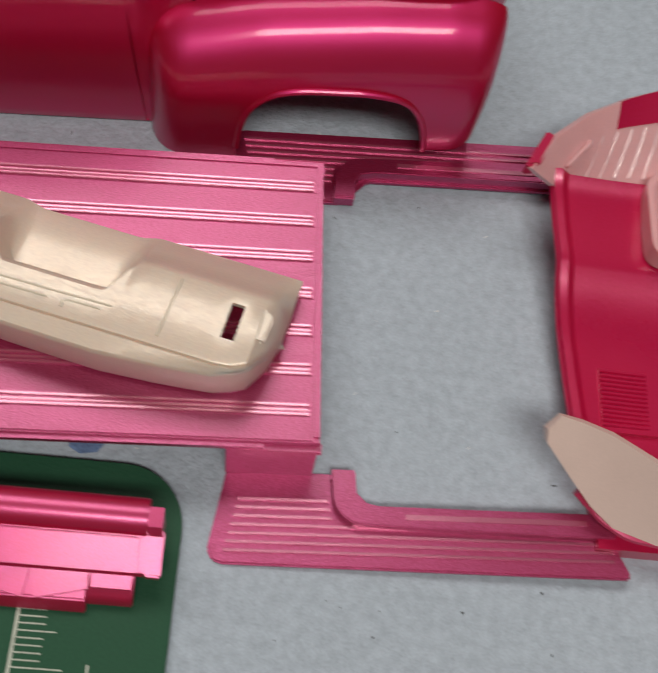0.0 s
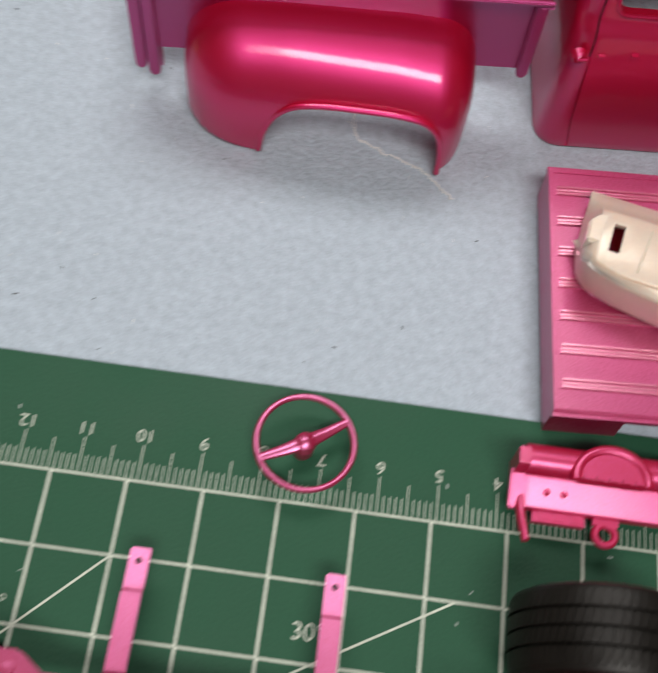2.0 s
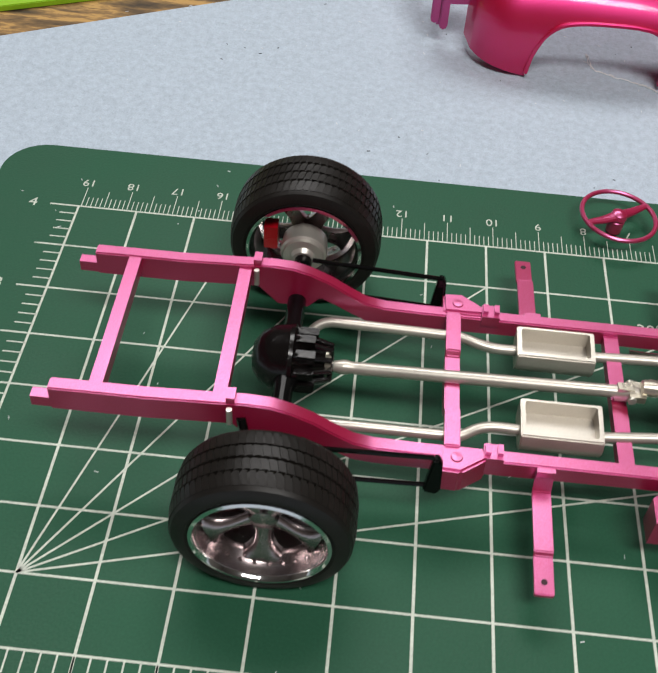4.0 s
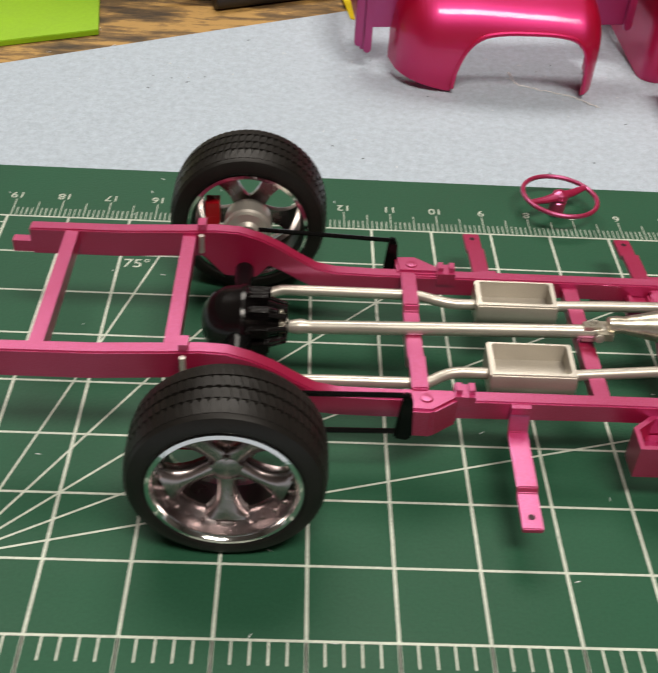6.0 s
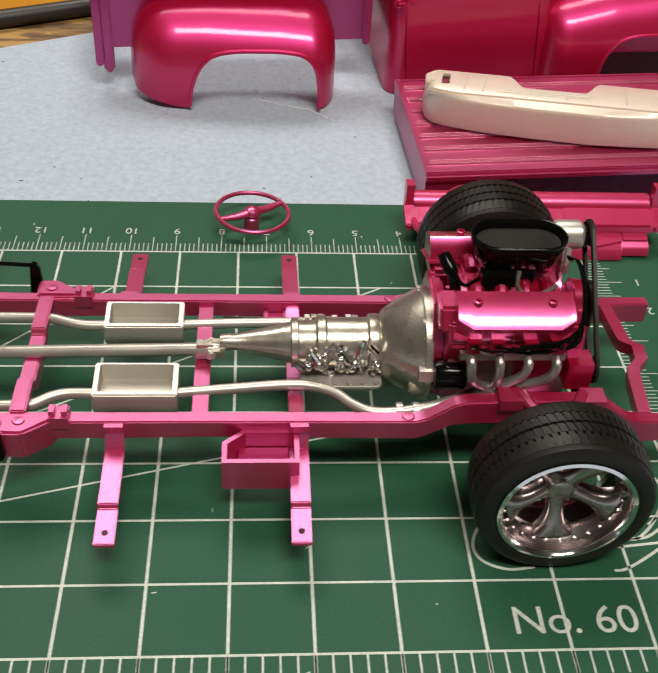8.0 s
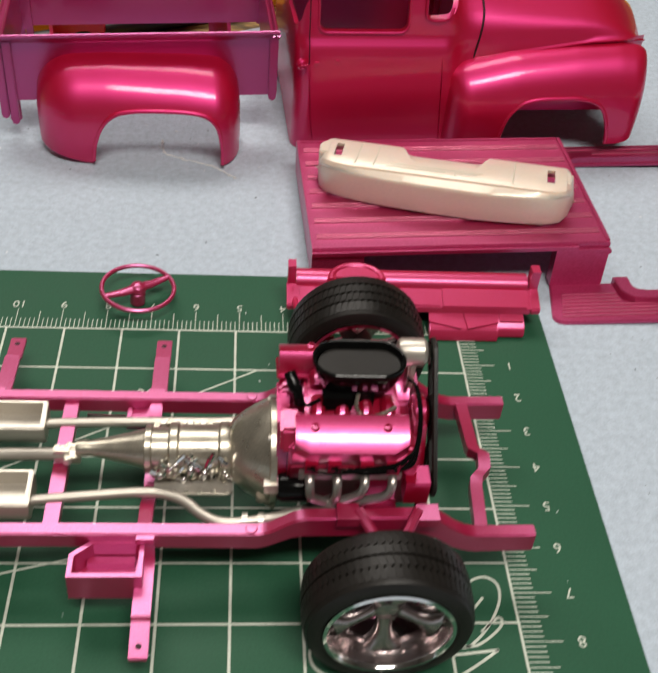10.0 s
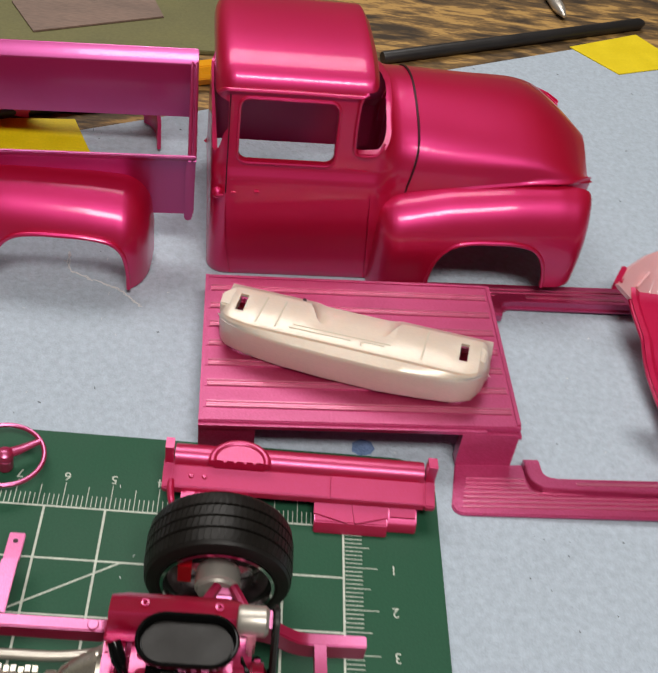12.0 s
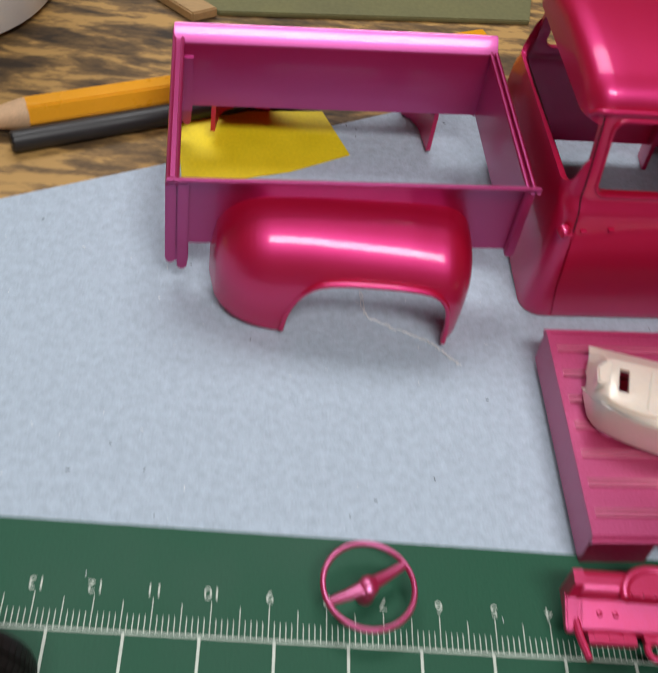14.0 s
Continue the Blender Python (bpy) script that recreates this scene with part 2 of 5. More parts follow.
def box(bm, x0, x1, y0, y1, z0, z1, bev=0.15, seg=2):
    vs = [bm.verts.new((x, y, z)) for z in (z0, z1) for x, y in ((x0, y0), (x1, y0), (x1, y1), (x0, y1))]
    idx = ((0, 1, 5, 4), (1, 2, 6, 5), (2, 3, 7, 6), (3, 0, 4, 7), (4, 5, 6, 7), (3, 2, 1, 0))
    fs = [bm.faces.new([vs[i] for i in f]) for f in idx]
    bevel_all(bm, fs, bev, seg)
    return bm


def prism(bm, pts, a0, a1, axis="y", bev=0.15, seg=2):
    """A polygon drawn in the two other axes, drawn out along axis from a0 to a1."""
    put = {"y": lambda p, a: (p[0], a, p[1]), "x": lambda p, a: (a, p[0], p[1]), "z": lambda p, a: (p[0], p[1], a)}[axis]
    lo = [bm.verts.new(put(p, a0)) for p in pts]
    hi = [bm.verts.new(put(p, a1)) for p in pts]
    n = len(pts)
    fs = [bm.faces.new(lo), bm.faces.new(hi[::-1])]
    fs += [bm.faces.new((lo[i], hi[i], hi[(i + 1) % n], lo[(i + 1) % n])) for i in range(n)]
    bmesh.ops.recalc_face_normals(bm, faces=fs)
    bevel_all(bm, fs, bev, seg)
    return bm


def smooth_line(pts, per=6):
    """Catmull-Rom through the points."""
    p = [Vector(q) for q in pts]
    p = [2 * p[0] - p[1], *p, 2 * p[-1] - p[-2]]
    out = []
    for i in range(1, len(p) - 2):
        for k in range(per):
            t = k / per
            a, b, c, d = p[i - 1], p[i], p[i + 1], p[i + 2]
            out.append(0.5 * ((2 * b) + (c - a) * t + (2 * a - 5 * b + 4 * c - d) * t * t + (3 * b - a - 3 * c + d) * t ** 3))
    out.append(p[-2])
    return out


def tube(bm, pts, r, n=10, closed=False, squash=1.0):
    """A round bar along a line; r may be one radius or one for each point."""
    pts = [Vector(p) for p in pts]
    rs = r if isinstance(r, (list, tuple)) else [r] * len(pts)
    rings, m = [], len(pts)
    side = None
    for i, p in enumerate(pts):
        a, b = (pts[i - 1], pts[(i + 1) % m]) if closed else (pts[max(i - 1, 0)], pts[min(i + 1, m - 1)])
        d = (b - a).normalized()
        if side is None:
            side = d.cross(Vector((0, 0, 1)) if abs(d.z) < 0.9 else Vector((1, 0, 0))).normalized()
        side = (side - d * side.dot(d)).normalized()
        up = d.cross(side)
        rings.append([bm.verts.new(p + rs[i] * (math.cos(k * math.tau / n) * side + squash * math.sin(k * math.tau / n) * up)) for k in range(n)])
    last = m if closed else m - 1
    for i in range(last):
        a, b = rings[i], rings[(i + 1) % m]
        for k in range(n):
            bm.faces.new((a[k], a[(k + 1) % n], b[(k + 1) % n], b[k]))
    if not closed:
        bm.faces.new(rings[0][::-1])
        bm.faces.new(rings[-1])
    return bm


def lathe(bm, profile, centre, axis="y", n=40, closed=True):
    """Turns a profile of (radius, place along the axis) about the axis through centre."""
    c = Vector(centre)
    rings = []
    for r, a in profile:
        ring = []
        for k in range(n):
            s, q = r * math.cos(k * math.tau / n), r * math.sin(k * math.tau / n)
            ring.append(bm.verts.new(c + Vector({"y": (s, a, q), "x": (a, s, q), "z": (s, q, a)}[axis])))
        rings.append(ring)
    m = len(rings)
    for i in range(m if closed else m - 1):
        a, b = rings[i], rings[(i + 1) % m]
        for k in range(n):
            bm.faces.new((a[k], a[(k + 1) % n], b[(k + 1) % n], b[k]))
    if not closed:
        for ring in (rings[0], rings[-1]):
            bm.faces.new(ring)
    return bm


def loft(bm, rows, wrap=False, cap=False):
    vs = [[bm.verts.new(p) for p in row] for row in rows]
    n = len(rows[0])
    for a, b in zip(vs, vs[1:]):
        for k in range(n if wrap else n - 1):
            bm.faces.new((a[k], a[(k + 1) % n], b[(k + 1) % n], b[k]))
    if cap:
        bm.faces.new(vs[0][::-1])
        bm.faces.new(vs[-1])
    return bm


def rounded(x0, x1, y0, y1, r, n=5):
    """A rectangle with round corners as a list of points."""
    out = []
    for cx, cy, a in ((x1 - r, y1 - r, 0), (x0 + r, y1 - r, 90), (x0 + r, y0 + r, 180), (x1 - r, y0 + r, 270)):
        for k in range(n + 1):
            t = radians(a + 90 * k / n)
            out.append((cx + r * math.cos(t), cy + r * math.sin(t)))
    return out


def carve(ob, cutters, thick=0.0, fuse=False):
    """Gives the mesh thickness and takes the cutters (bmeshes in millimetres) out of it."""
    if thick:
        mod = ob.modifiers.new("wall", "SOLIDIFY")
        mod.thickness, mod.offset, mod.use_even_offset = thick * S, -1, False
    made = []
    for bm in cutters:
        bmesh.ops.recalc_face_normals(bm, faces=bm.faces)
        bmesh.ops.scale(bm, vec=(S, S, S), verts=bm.verts)
        me = bpy.data.meshes.new("cut")
        bm.to_mesh(me)
        bm.free()
        c = new("cut", me)
        c.matrix_world = ob.matrix_world.copy()
        c.parent = ob.parent
        made.append(c)
        mod = ob.modifiers.new("cut", "BOOLEAN")
        mod.operation, mod.solver, mod.object = "DIFFERENCE", "EXACT", c
    bpy.context.view_layer.update()
    dg = bpy.context.evaluated_depsgraph_get()
    me = bpy.data.meshes.new_from_object(ob.evaluated_get(dg))
    ob.modifiers.clear()
    old = ob.data
    ob.data = me
    me.name = old.name
    bpy.data.meshes.remove(old)
    for c in made:
        data = c.data
        bpy.data.objects.remove(c)
        bpy.data.meshes.remove(data)
    me.polygons.foreach_set("use_smooth", [True] * len(me.polygons))
    me.set_sharp_from_angle(angle=radians(32))
    return ob


# ---- room: unseen floor, walls and ceiling added to bounce and reflect light ----
bm = bmesh.new()
box(bm, -2000, 2000, -1800, 2200, -790, -760, 0)
solid("floor", bm, FLOORING, "plain grey workshop floor under the table", "floor", "structure")
for nm, b in (("wall_north", (-2050, 2050, 2200, 2280)), ("wall_south", (-2050, 2050, -1880, -1800)), ("wall_east", (2000, 2080, -1800, 2200)), ("wall_west", (-2080, -2000, -1800, 2200))):
    bm = bmesh.new()
    box(bm, *b, -760, 1250, 0)
    solid(nm, bm, WALL, "unseen plain grey wall added to close the room", "wall", "structure")
bm = bmesh.new()
box(bm, -2080, 2080, -1880, 2280, 1250, 1300, 0)
solid("ceiling", bm, CEILING, "unseen plain grey ceiling added over the table", "ceiling", "structure")

bm = bmesh.new()
box(bm, -560, 520, -420, 540, -34, -3.0, 2)
table = thing("workbench", "scorched amber plank table under the blue-grey sheet", "table")
part("tabletop", bm, WOOD, table)
for x, y in ((-520, -380), (480, -380), (-520, 500), (480, 500)):
    bm = bmesh.new()
    box(bm, x - 30, x + 30, y - 30, y + 30, -760, -34.2, 2)
    part("leg", bm, WOOD, table)

# sheet of felt
bm = bmesh.new()
prism(bm, [(-400, -400), (330, -400), (330, 150), (112, 236), (92, 230.5), (-121.5, 120.5), (-154, 104.5), (-227, 67.5), (-400, -22)], -3.0, -2.0, "z", 0.25)
felt = solid("felt_sheet", bm, CLOTH, "pale blue-grey felt sheet spread on the table", "cloth")

bm = bmesh.new()
prism(bm, [(2.6, 22.9), (4.4, 21.9), (7.0, 22.4), (8.1, 24.2), (7.2, 26.4), (4.8, 27.0), (2.8, 25.6)], -1.997, -1.985, "z", 0)
part("ink_stain", bm, INK, felt, "small smudged blue ink stain")

# ---- cutting mat ----
MATX0, MATX1, MATY0, MATY1 = -211.0, 21.2, -121.9, 20.4
mat_thing = thing("cutting_mat", "dark green cutting mat with white grid and rulers", "cutting mat")
bm = bmesh.new()
prism(bm, rounded(MATX0, MATX1, MATY0, MATY1, 9.5, 8), -2.0, 0.0, "z", 0.12)
part("sheet", bm, MAT_GREEN, mat_thing)


def strip(bm, a, b, w, z0=0.004, z1=0.035):
    a, b = Vector((*a, 0)), Vector((*b, 0))
    d = (b - a).normalized()
    n = Vector((-d.y, d.x, 0)) * (w / 2)
    lo = [bm.verts.new((p.x, p.y, z0)) for p in (a - n, b - n, b + n, a + n)]
    hi = [bm.verts.new((p.x, p.y, z1)) for p in (a - n, b - n, b + n, a + n)]
    bm.faces.new(hi)
    for i in range(4):
        bm.faces.new((lo[i], lo[(i + 1) % 4], hi[(i + 1) % 4], hi[i]))


P = 12.7
for k in range(16):
    bm = bmesh.new()
    strip(bm, (-P * k, 0), (-P * k, -8 * P - (7.6 if k % 2 == 1 else 7.6)), 0.46 if k in (0, 15) else 0.50)
    part("grid_line", bm, PRINT, mat_thing, smooth=False)
for j in range(9):
    bm = bmesh.new()
    strip(bm, (-190.8 - (6 if j in (0, 2, 4, 6, 8) else 5), -P * j), (0.3 if j else 0.3, -P * j), 0.42, 0.005, 0.036)
    part("grid_line", bm, PRINT, mat_thing, smooth=False)
for a in (15, 30, 45, 60, 75):
    bm = bmesh.new()
    o = Vector((-14 * P, -7 * P))
    ln = 6 * P / math.sin(radians(a)) if a >= 30 else 9.6 * P / math.cos(radians(a))
    strip(bm, o, o + ln * Vector((math.cos(radians(a)), math.sin(radians(a)))), 0.37, 0.006, 0.037)
    part("angle_line", bm, PRINT, mat_thing, smooth=False)
bm = bmesh.new()
for mm in range(0, 191):
    strip(bm, (-mm, 0.3), (-mm, 6.4 if mm % 10 == 0 else 5.6 if mm % 5 == 0 else 3.2), 0.17)
tagged(part("ruler_scale", bm, PRINT, mat_thing, smooth=False), kind="stuff")
bm = bmesh.new()
for mm in range(0, 102):
    strip(bm, (0.3, -mm), (7.2 if mm % 10 == 0 else 5.6 if mm % 5 == 0 else 4.0, -mm), 0.19)
tagged(part("ruler_scale", bm, PRINT, mat_thing, smooth=False), kind="stuff")
bm = bmesh.new()
for i in range(0, 76):
    strip(bm, (-190.5 + 2.54 * i, -8 * P), (-190.5 + 2.54 * i, -8 * P - (7.6 if i % 5 == 0 else 3.9)), 0.30)
for i in range(0, 41):
    strip(bm, (-190.5, -8 * P + 2.54 * i), (-190.5 - (6.2 if i % 5 == 0 else 3.6), -8 * P + 2.54 * i), 0.30)
tagged(part("inch_scale", bm, PRINT, mat_thing, smooth=False), kind="stuff")


def lettering(text, x, y, size, turn, parent, mat=PRINT, z=0.01, name="numeral", squeeze=1.0):
    """Built-in font, laid flat, centred on x, y."""
    cu = bpy.data.curves.new(name, "FONT")
    cu.body, cu.size, cu.align_x, cu.align_y, cu.extrude = text, size * S, "CENTER", "CENTER", 0.012 * S
    tmp = new(name + "_draft", cu)
    bpy.context.view_layer.update()
    me = bpy.data.meshes.new_from_object(tmp.evaluated_get(bpy.context.evaluated_depsgraph_get()))
    bpy.data.objects.remove(tmp)
    bpy.data.curves.remove(cu)
    me.materials.clear()
    me.materials.append(mat)
    ob = new(name, me)
    ob.parent = parent
    ob.matrix_basis = pose(x * S, y * S, (z + 0.012) * S, 0, 0, turn) @ Matrix.Diagonal((squeeze, 1, 1, 1))
    return ob


for n in range(1, 20):
    lettering(str(n), -10.0 * n, 8.1, 3.1, 180, mat_thing)
for n in range(1, 10):
    lettering(str(n), 10.6, -10.0 * n, 3.2, 180, mat_thing)
for n in range(1, 8):
    lettering(str(n), -190.5 + 25.4 * n, -112.6, 4.2, 0, mat_thing)
for n in range(1, 5):
    lettering(str(n), -200.5, -101.6 + 25.4 * n, 3.9, 0, mat_thing)
for s, x, y in (("75°", -161.6, -15.6), ("45°", -118.8, -22.7), ("30°", -68.7, -20.6)):
    lettering(s, x, y, 3.9, 0, mat_thing, name="angle_mark")
lettering("No. 60", -23.8, -96.6, 7.0, 0, mat_thing, name="model_number")
# flourish of the maker's mark, as plain loops
bm = bmesh.new()
for line in ([(-12.5, -74.5), (-9.0, -68.9), (-5.2, -66.6), (-2.6, -68.0), (-2.7, -71.8), (-5.6, -77.0), (-9.2, -80.6), (-11.2, -80.9), (-11.4, -78.8), (-9.0, -75.0), (-5.6, -71.0)],
             [(-11.0, -80.9), (-8.0, -80.6), (-4.8, -78.4), (-3.0, -76.4), (-3.6, -75.2), (-7.0, -78.0)],
             [(-4.6, -81.6), (-9.0, -84.6), (-13.2, -87.0), (-15.2, -87.3)], [(-13.4, -82.6), (-4.6, -81.6)],
             [(-31.0, -75.4), (-35.4, -78.0), (-37.2, -81.8), (-36.2, -85.0), (-32.4, -86.8), (-28.0, -86.4)]):
    q = smooth_line([(*p, 0) for p in line], 5)
    for a, b in zip(q, q[1:]):
        strip(bm, (a.x, a.y), (b.x, b.y), 0.50)
part("printed_mark", bm, PRINT, mat_thing, smooth=False)

# ---- pickup cab with front end ----


def lerp(a, b, t):
    return a + (b - a) * t


def steps(table, x):
    """Straight-line reading of a small table of (x, value)."""
    return float(np.interp(x, [p[0] for p in table], [p[1] for p in table]))


def fender(name, parent, u0, u1, rear, front, v_in, depths, top, shoulder, foot, arch, width, far, round_top, mat, power=2.3, curve=0.85):
    """A bulged wing: hollow shell with a wheel arch cut out of it. width: the whole body's, about which far ones are mirrored."""
    us = sorted({u0 + (u1 - u0) * k / 44 for k in range(45)} | {u0 + rear * k / 12 for k in range(13)} | {u1 - front * k / 12 for k in range(13)})
    rows = []
    for u in us:
        a = max(0.0, (u0 + rear - u) / rear)
        b = max(0.0, (u - (u1 - front)) / front)
        f = (1 - min(1, a) ** power) ** (1 / power) * (1 - min(1, b) ** power) ** (1 / power)
        h = steps(top, u)
        f_top = lerp(1, f, round_top)
        h = lerp(shoulder * 0.55, h, f_top)
        low = min(shoulder, h - 1)
        d = steps(depths, u) * max(f, 0.02)
        row = []
        for k in range(13):
            t = radians(90 * k / 12)
            row.append((u, v_in - d * math.sin(t) ** curve, low + (h - low) * math.cos(t) ** curve))
        base = steps(foot, u)
        for k in range(1, 7):
            w = lerp(low, base, k / 6)
            row.append((u, v_in - d * (1 - 0.06 * (k / 6) ** 2), w))
        rows.append([(p[0], width - p[1], p[2]) for p in row] if far else row)
    bm = bmesh.new()
    loft(bm, rows)
    ob = part(name, bm, mat, parent)
    me = ob.data
    # outward side first, so that the wall grows inwards
    if (sum((p.normal.y for p in me.polygons)) < 0) == far:
        me.flip_normals()
    c = bmesh.new()
    y0, y1 = (v_in - depths[-1][1] - 9, v_in + 0.5)
    prism(c, arch, *((width - y1, width - y0) if far else (y0, y1)), "y", 0)
    carve(ob, [c], 1.1)
    # rolled lip round the arch
    pts = [(p[0], p[1]) for p in arch[1:-1]]
    edge = smooth_line([(p[0], v_in - steps(depths, p[0]) * 0.985, max(p[1], steps(foot, p[0]) + 0.5)) for p in pts], 5)
    lip = bmesh.new()
    tube(lip, [(p.x, width - p.y if far else p.y, p.z + 0.2) for p in edge], 0.58, 10)
    part("arch_lip", lip, mat, ob)
    return ob


cab = thing("pickup_cab", "metallic candy-red model pickup cab and front end without glass", "model truck cab", -36, 80.5, -2.0, 4.8)
W = 57.0
HALF = [(0.9, 0.05), (0.25, 1.0), (-0.05, 3), (-0.15, 6), (-0.3, 11), (-0.45, 16), (-0.4, 21), (0.0, 25.5), (0.45, 28.6), (0.85, 30.6), (1.5, 32.2), (2.5, 33.3), (2.9, 34.6), (3.1, 37.5), (3.7, 41),
        (4.6, 45), (5.5, 49), (6.2, 52.0), (6.6, 53.6), (7.6, 55.6), (9.6, 57.2), (13, 58.4), (18, 59.3), (23, 59.7), (W / 2, 59.8)]


def sweep(v, w):
    """How far the hood gap leans forward at a place on the body."""
    v = min(v, W - v)
    return min(1.0, max(0.0, (w - 24.0) / 15.0)) * (2.9 - 0.2 * v / (W / 2))


HOOD_SIDE = [(18, 4.4), (26, 4.6), (29.35, 4.8), (32.7, 5.3), (35.9, 6.4), (38.5, 8.6), (41.4, 12.4), (43.9, 18), (45.3, 23), (46, W / 2)]


def cab_row(u):
    d = 5.0 * (1 - math.sqrt(max(0.0, 1 - (max(0.0, 5.0 - u) / 5.0) ** 2)))
    t = min(1.0, max(0.0, (u - 38.2) / 8.0)) ** 1.3
    row = []
    for v, w in HALF:
        vv = v + d
        ww = w - 0.7 * d * max(0.0, (w - 40) / 20)
        cowl = 45.2 - 8.6 * (1 - min(1.0, max(0.0, v - 3.0) / 25.0)) ** 2.2 if w > 37 else ww
        ww = lerp(ww, min(ww, cowl), t)
        s = min(1.0, max(0.0, (u - 41.5) / 7.0))
        s = s * s * (3 - 2 * s) * min(1.0, max(0.0, (w - 21) / 6))
        if w > 37:
            goal = lerp(6.9, W / 2, ((v - 3.1) / (W / 2 - 3.1)) ** 0.9)
            vv, ww = lerp(vv, goal, s), lerp(ww, steps([(q, p) for p, q in HOOD_SIDE], goal) - 0.1, s)
        else:
            vv = lerp(vv, steps(HOOD_SIDE, ww), s)
        row.append((u + sweep(v, ww) * max(0.0, (u - 46.0) / 3.7), vv, ww))
    return row + [(x, W - v, max(w, 6.0 - 0.2 * k)) for k, (x, v, w) in enumerate(row[-2::-1][::-1])][::-1]


us = [0, 0.25, 0.8, 1.6, 2.6, 3.8, 5, 8, 12, 18, 24, 30, 34, 36, 37.5, 38.5, 39.5, 40.5, 41.5, 42.5, 43.5, 44.5, 45.5, 46.5, 47.5, 48.6, 49.7]
rows = [cab_row(u) for u in us]
bm = bmesh.new()
loft(bm, rows)
back = [bm.verts.new(p) for p in rows[0]]
bm.faces.new(back)
shell = part("cab_shell", bm, PAINT, cab)
shell.data.flip_normals() if sum(p.normal.z for p in shell.data.polygons if p.center.z > 0.05) < 0 else None
cuts = []
c = bmesh.new()
prism(c, rounded(6.3, 30.2, 35.6, 51.3, 2.2, 6), -8, W + 8, "y", 0)
cuts.append(c)
c = bmesh.new()
rows = []
for k in range(25):
    v = lerp(-8, W + 8, k / 24)
    q = max(0.0, math.sin(min(1.0, max(0.0, v / W)) * math.pi))
    lo, hi = 37.6 + 7.0 * q, 52.8 + 4.5 * q
    rows.append([(35.4, v, lo + 1.2), (35.6, v, lo + 0.5), (36.4, v, lo), (45.2, v, lo + 0.35), (47.0, v, lo + 1.4), (60, v, lo + 1.6), (60, v, hi), (38.5, v, hi), (36.0, v, hi - 0.4), (35.3, v, hi - 1.5)])
loft(c, rows, True, True)
cuts.append(c)
c = bmesh.new()
prism(c, rounded(4.6, W - 4.6, 35.6, 50.5, 3.0, 6), -4, 3.4, "x", 0)
cuts.append(c)


def groove(line, v0, v1, w=0.42):
    """A thin slot cut along a line drawn on the side."""
    c = bmesh.new()
    out = [Vector(p) for p in line]
    lo, hi = [], []
    for i, p in enumerate(out):
        d = (out[min(i + 1, len(out) - 1)] - out[max(i - 1, 0)]).normalized()
        n = Vector((-d.y, d.x)) * (w / 2)
        lo.append(tuple(p - n))
        hi.append(tuple(p + n))
    prism(c, lo + hi[::-1], v0, v1, "y", 0)
    return c


REAR_SEAM = [(3.7, 52.5), (3.6, 40), (3.6, 30), (4.0, 20), (4.8, 10), (6.2, 1.2)]
FRONT_SEAM = [(33.0, 34.9), (36, 34.5), (39.3, 34.4), (39.9, 33.6), (40.6, 26), (41.6, 14), (42.8, 1.2)]
cuts += [groove(REAR_SEAM, -6, 0.42), groove(FRONT_SEAM[2:], -6, 0.45), groove(FRONT_SEAM[:3], -6, 2.95)]
carve(shell, cuts, 1.25)

bm = bmesh.new()
ring = rounded(5.9, 30.6, 35.2, 51.7, 2.5, 6)
tube(bm, [(u, lerp(2.62, 5.75, (w - 35) / 16.0), w) for u, w in ring], 0.42, 8, True)
part("window_frame", bm, PAINT, cab)
bm = bmesh.new()
tube(bm, smooth_line([(0.9, 7.6, 51.9), (2.2, 6.35, 53.3), (5, 5.9, 53.6), (20, 5.9, 53.7), (34, 5.9, 53.6), (35.8, 6.0, 53.7), (37.0, 6.6, 54.2)], 5), 0.48, 8)
part("drip_rail", bm, PAINT, cab)
# thin dark bar painted as the shade in the upper door gap
bm = bmesh.new()
tube(bm, [(3.65, steps([(w, v) for v, w in HALF], w) + 0.22, w) for w in range(27, 53)], 0.17, 6)
part("door_gap", bm, GAP_SHADE, cab)
bm = bmesh.new()
tube(bm, smooth_line([(36.4, 6.4, 54.2), (35.3, 5.6, 52.4), (35.0, 4.6, 48), (35.0, 3.6, 43), (35.2, 2.9, 40.0), (36.4, 2.7, 38.9), (39.2, 2.7, 38.7), (41.0, 3.1, 39.0), (42.2, 3.9, 39.9), (42.9, 5.2, 41.2)], 5), 0.42, 8)
part("windscreen_frame", bm, PAINT, cab)
bm = bmesh.new()
lathe(bm, [(0.01, -1.0), (0.5, -1.0), (0.7, -0.7), (1.0, -0.95), (1.35, -0.5), (1.45, 0.6), (0.01, 0.6)], (1.6, 0.2, 27.2), "y", 20)
tube(bm, [(1.2, -0.8, 27.2), (3.0, -0.85, 27.3)], 0.38, 8)
part("door_handle", bm, PAINT, cab)
for u, w in ((5.6, 27.6), (11.4, 28.2)):
    bm = bmesh.new()
    box(bm, u - 0.6, u + 0.6, -0.35, 0.6, w - 0.25, w + 0.25, 0.12)
    part("trim_stud", bm, PAINT, cab)

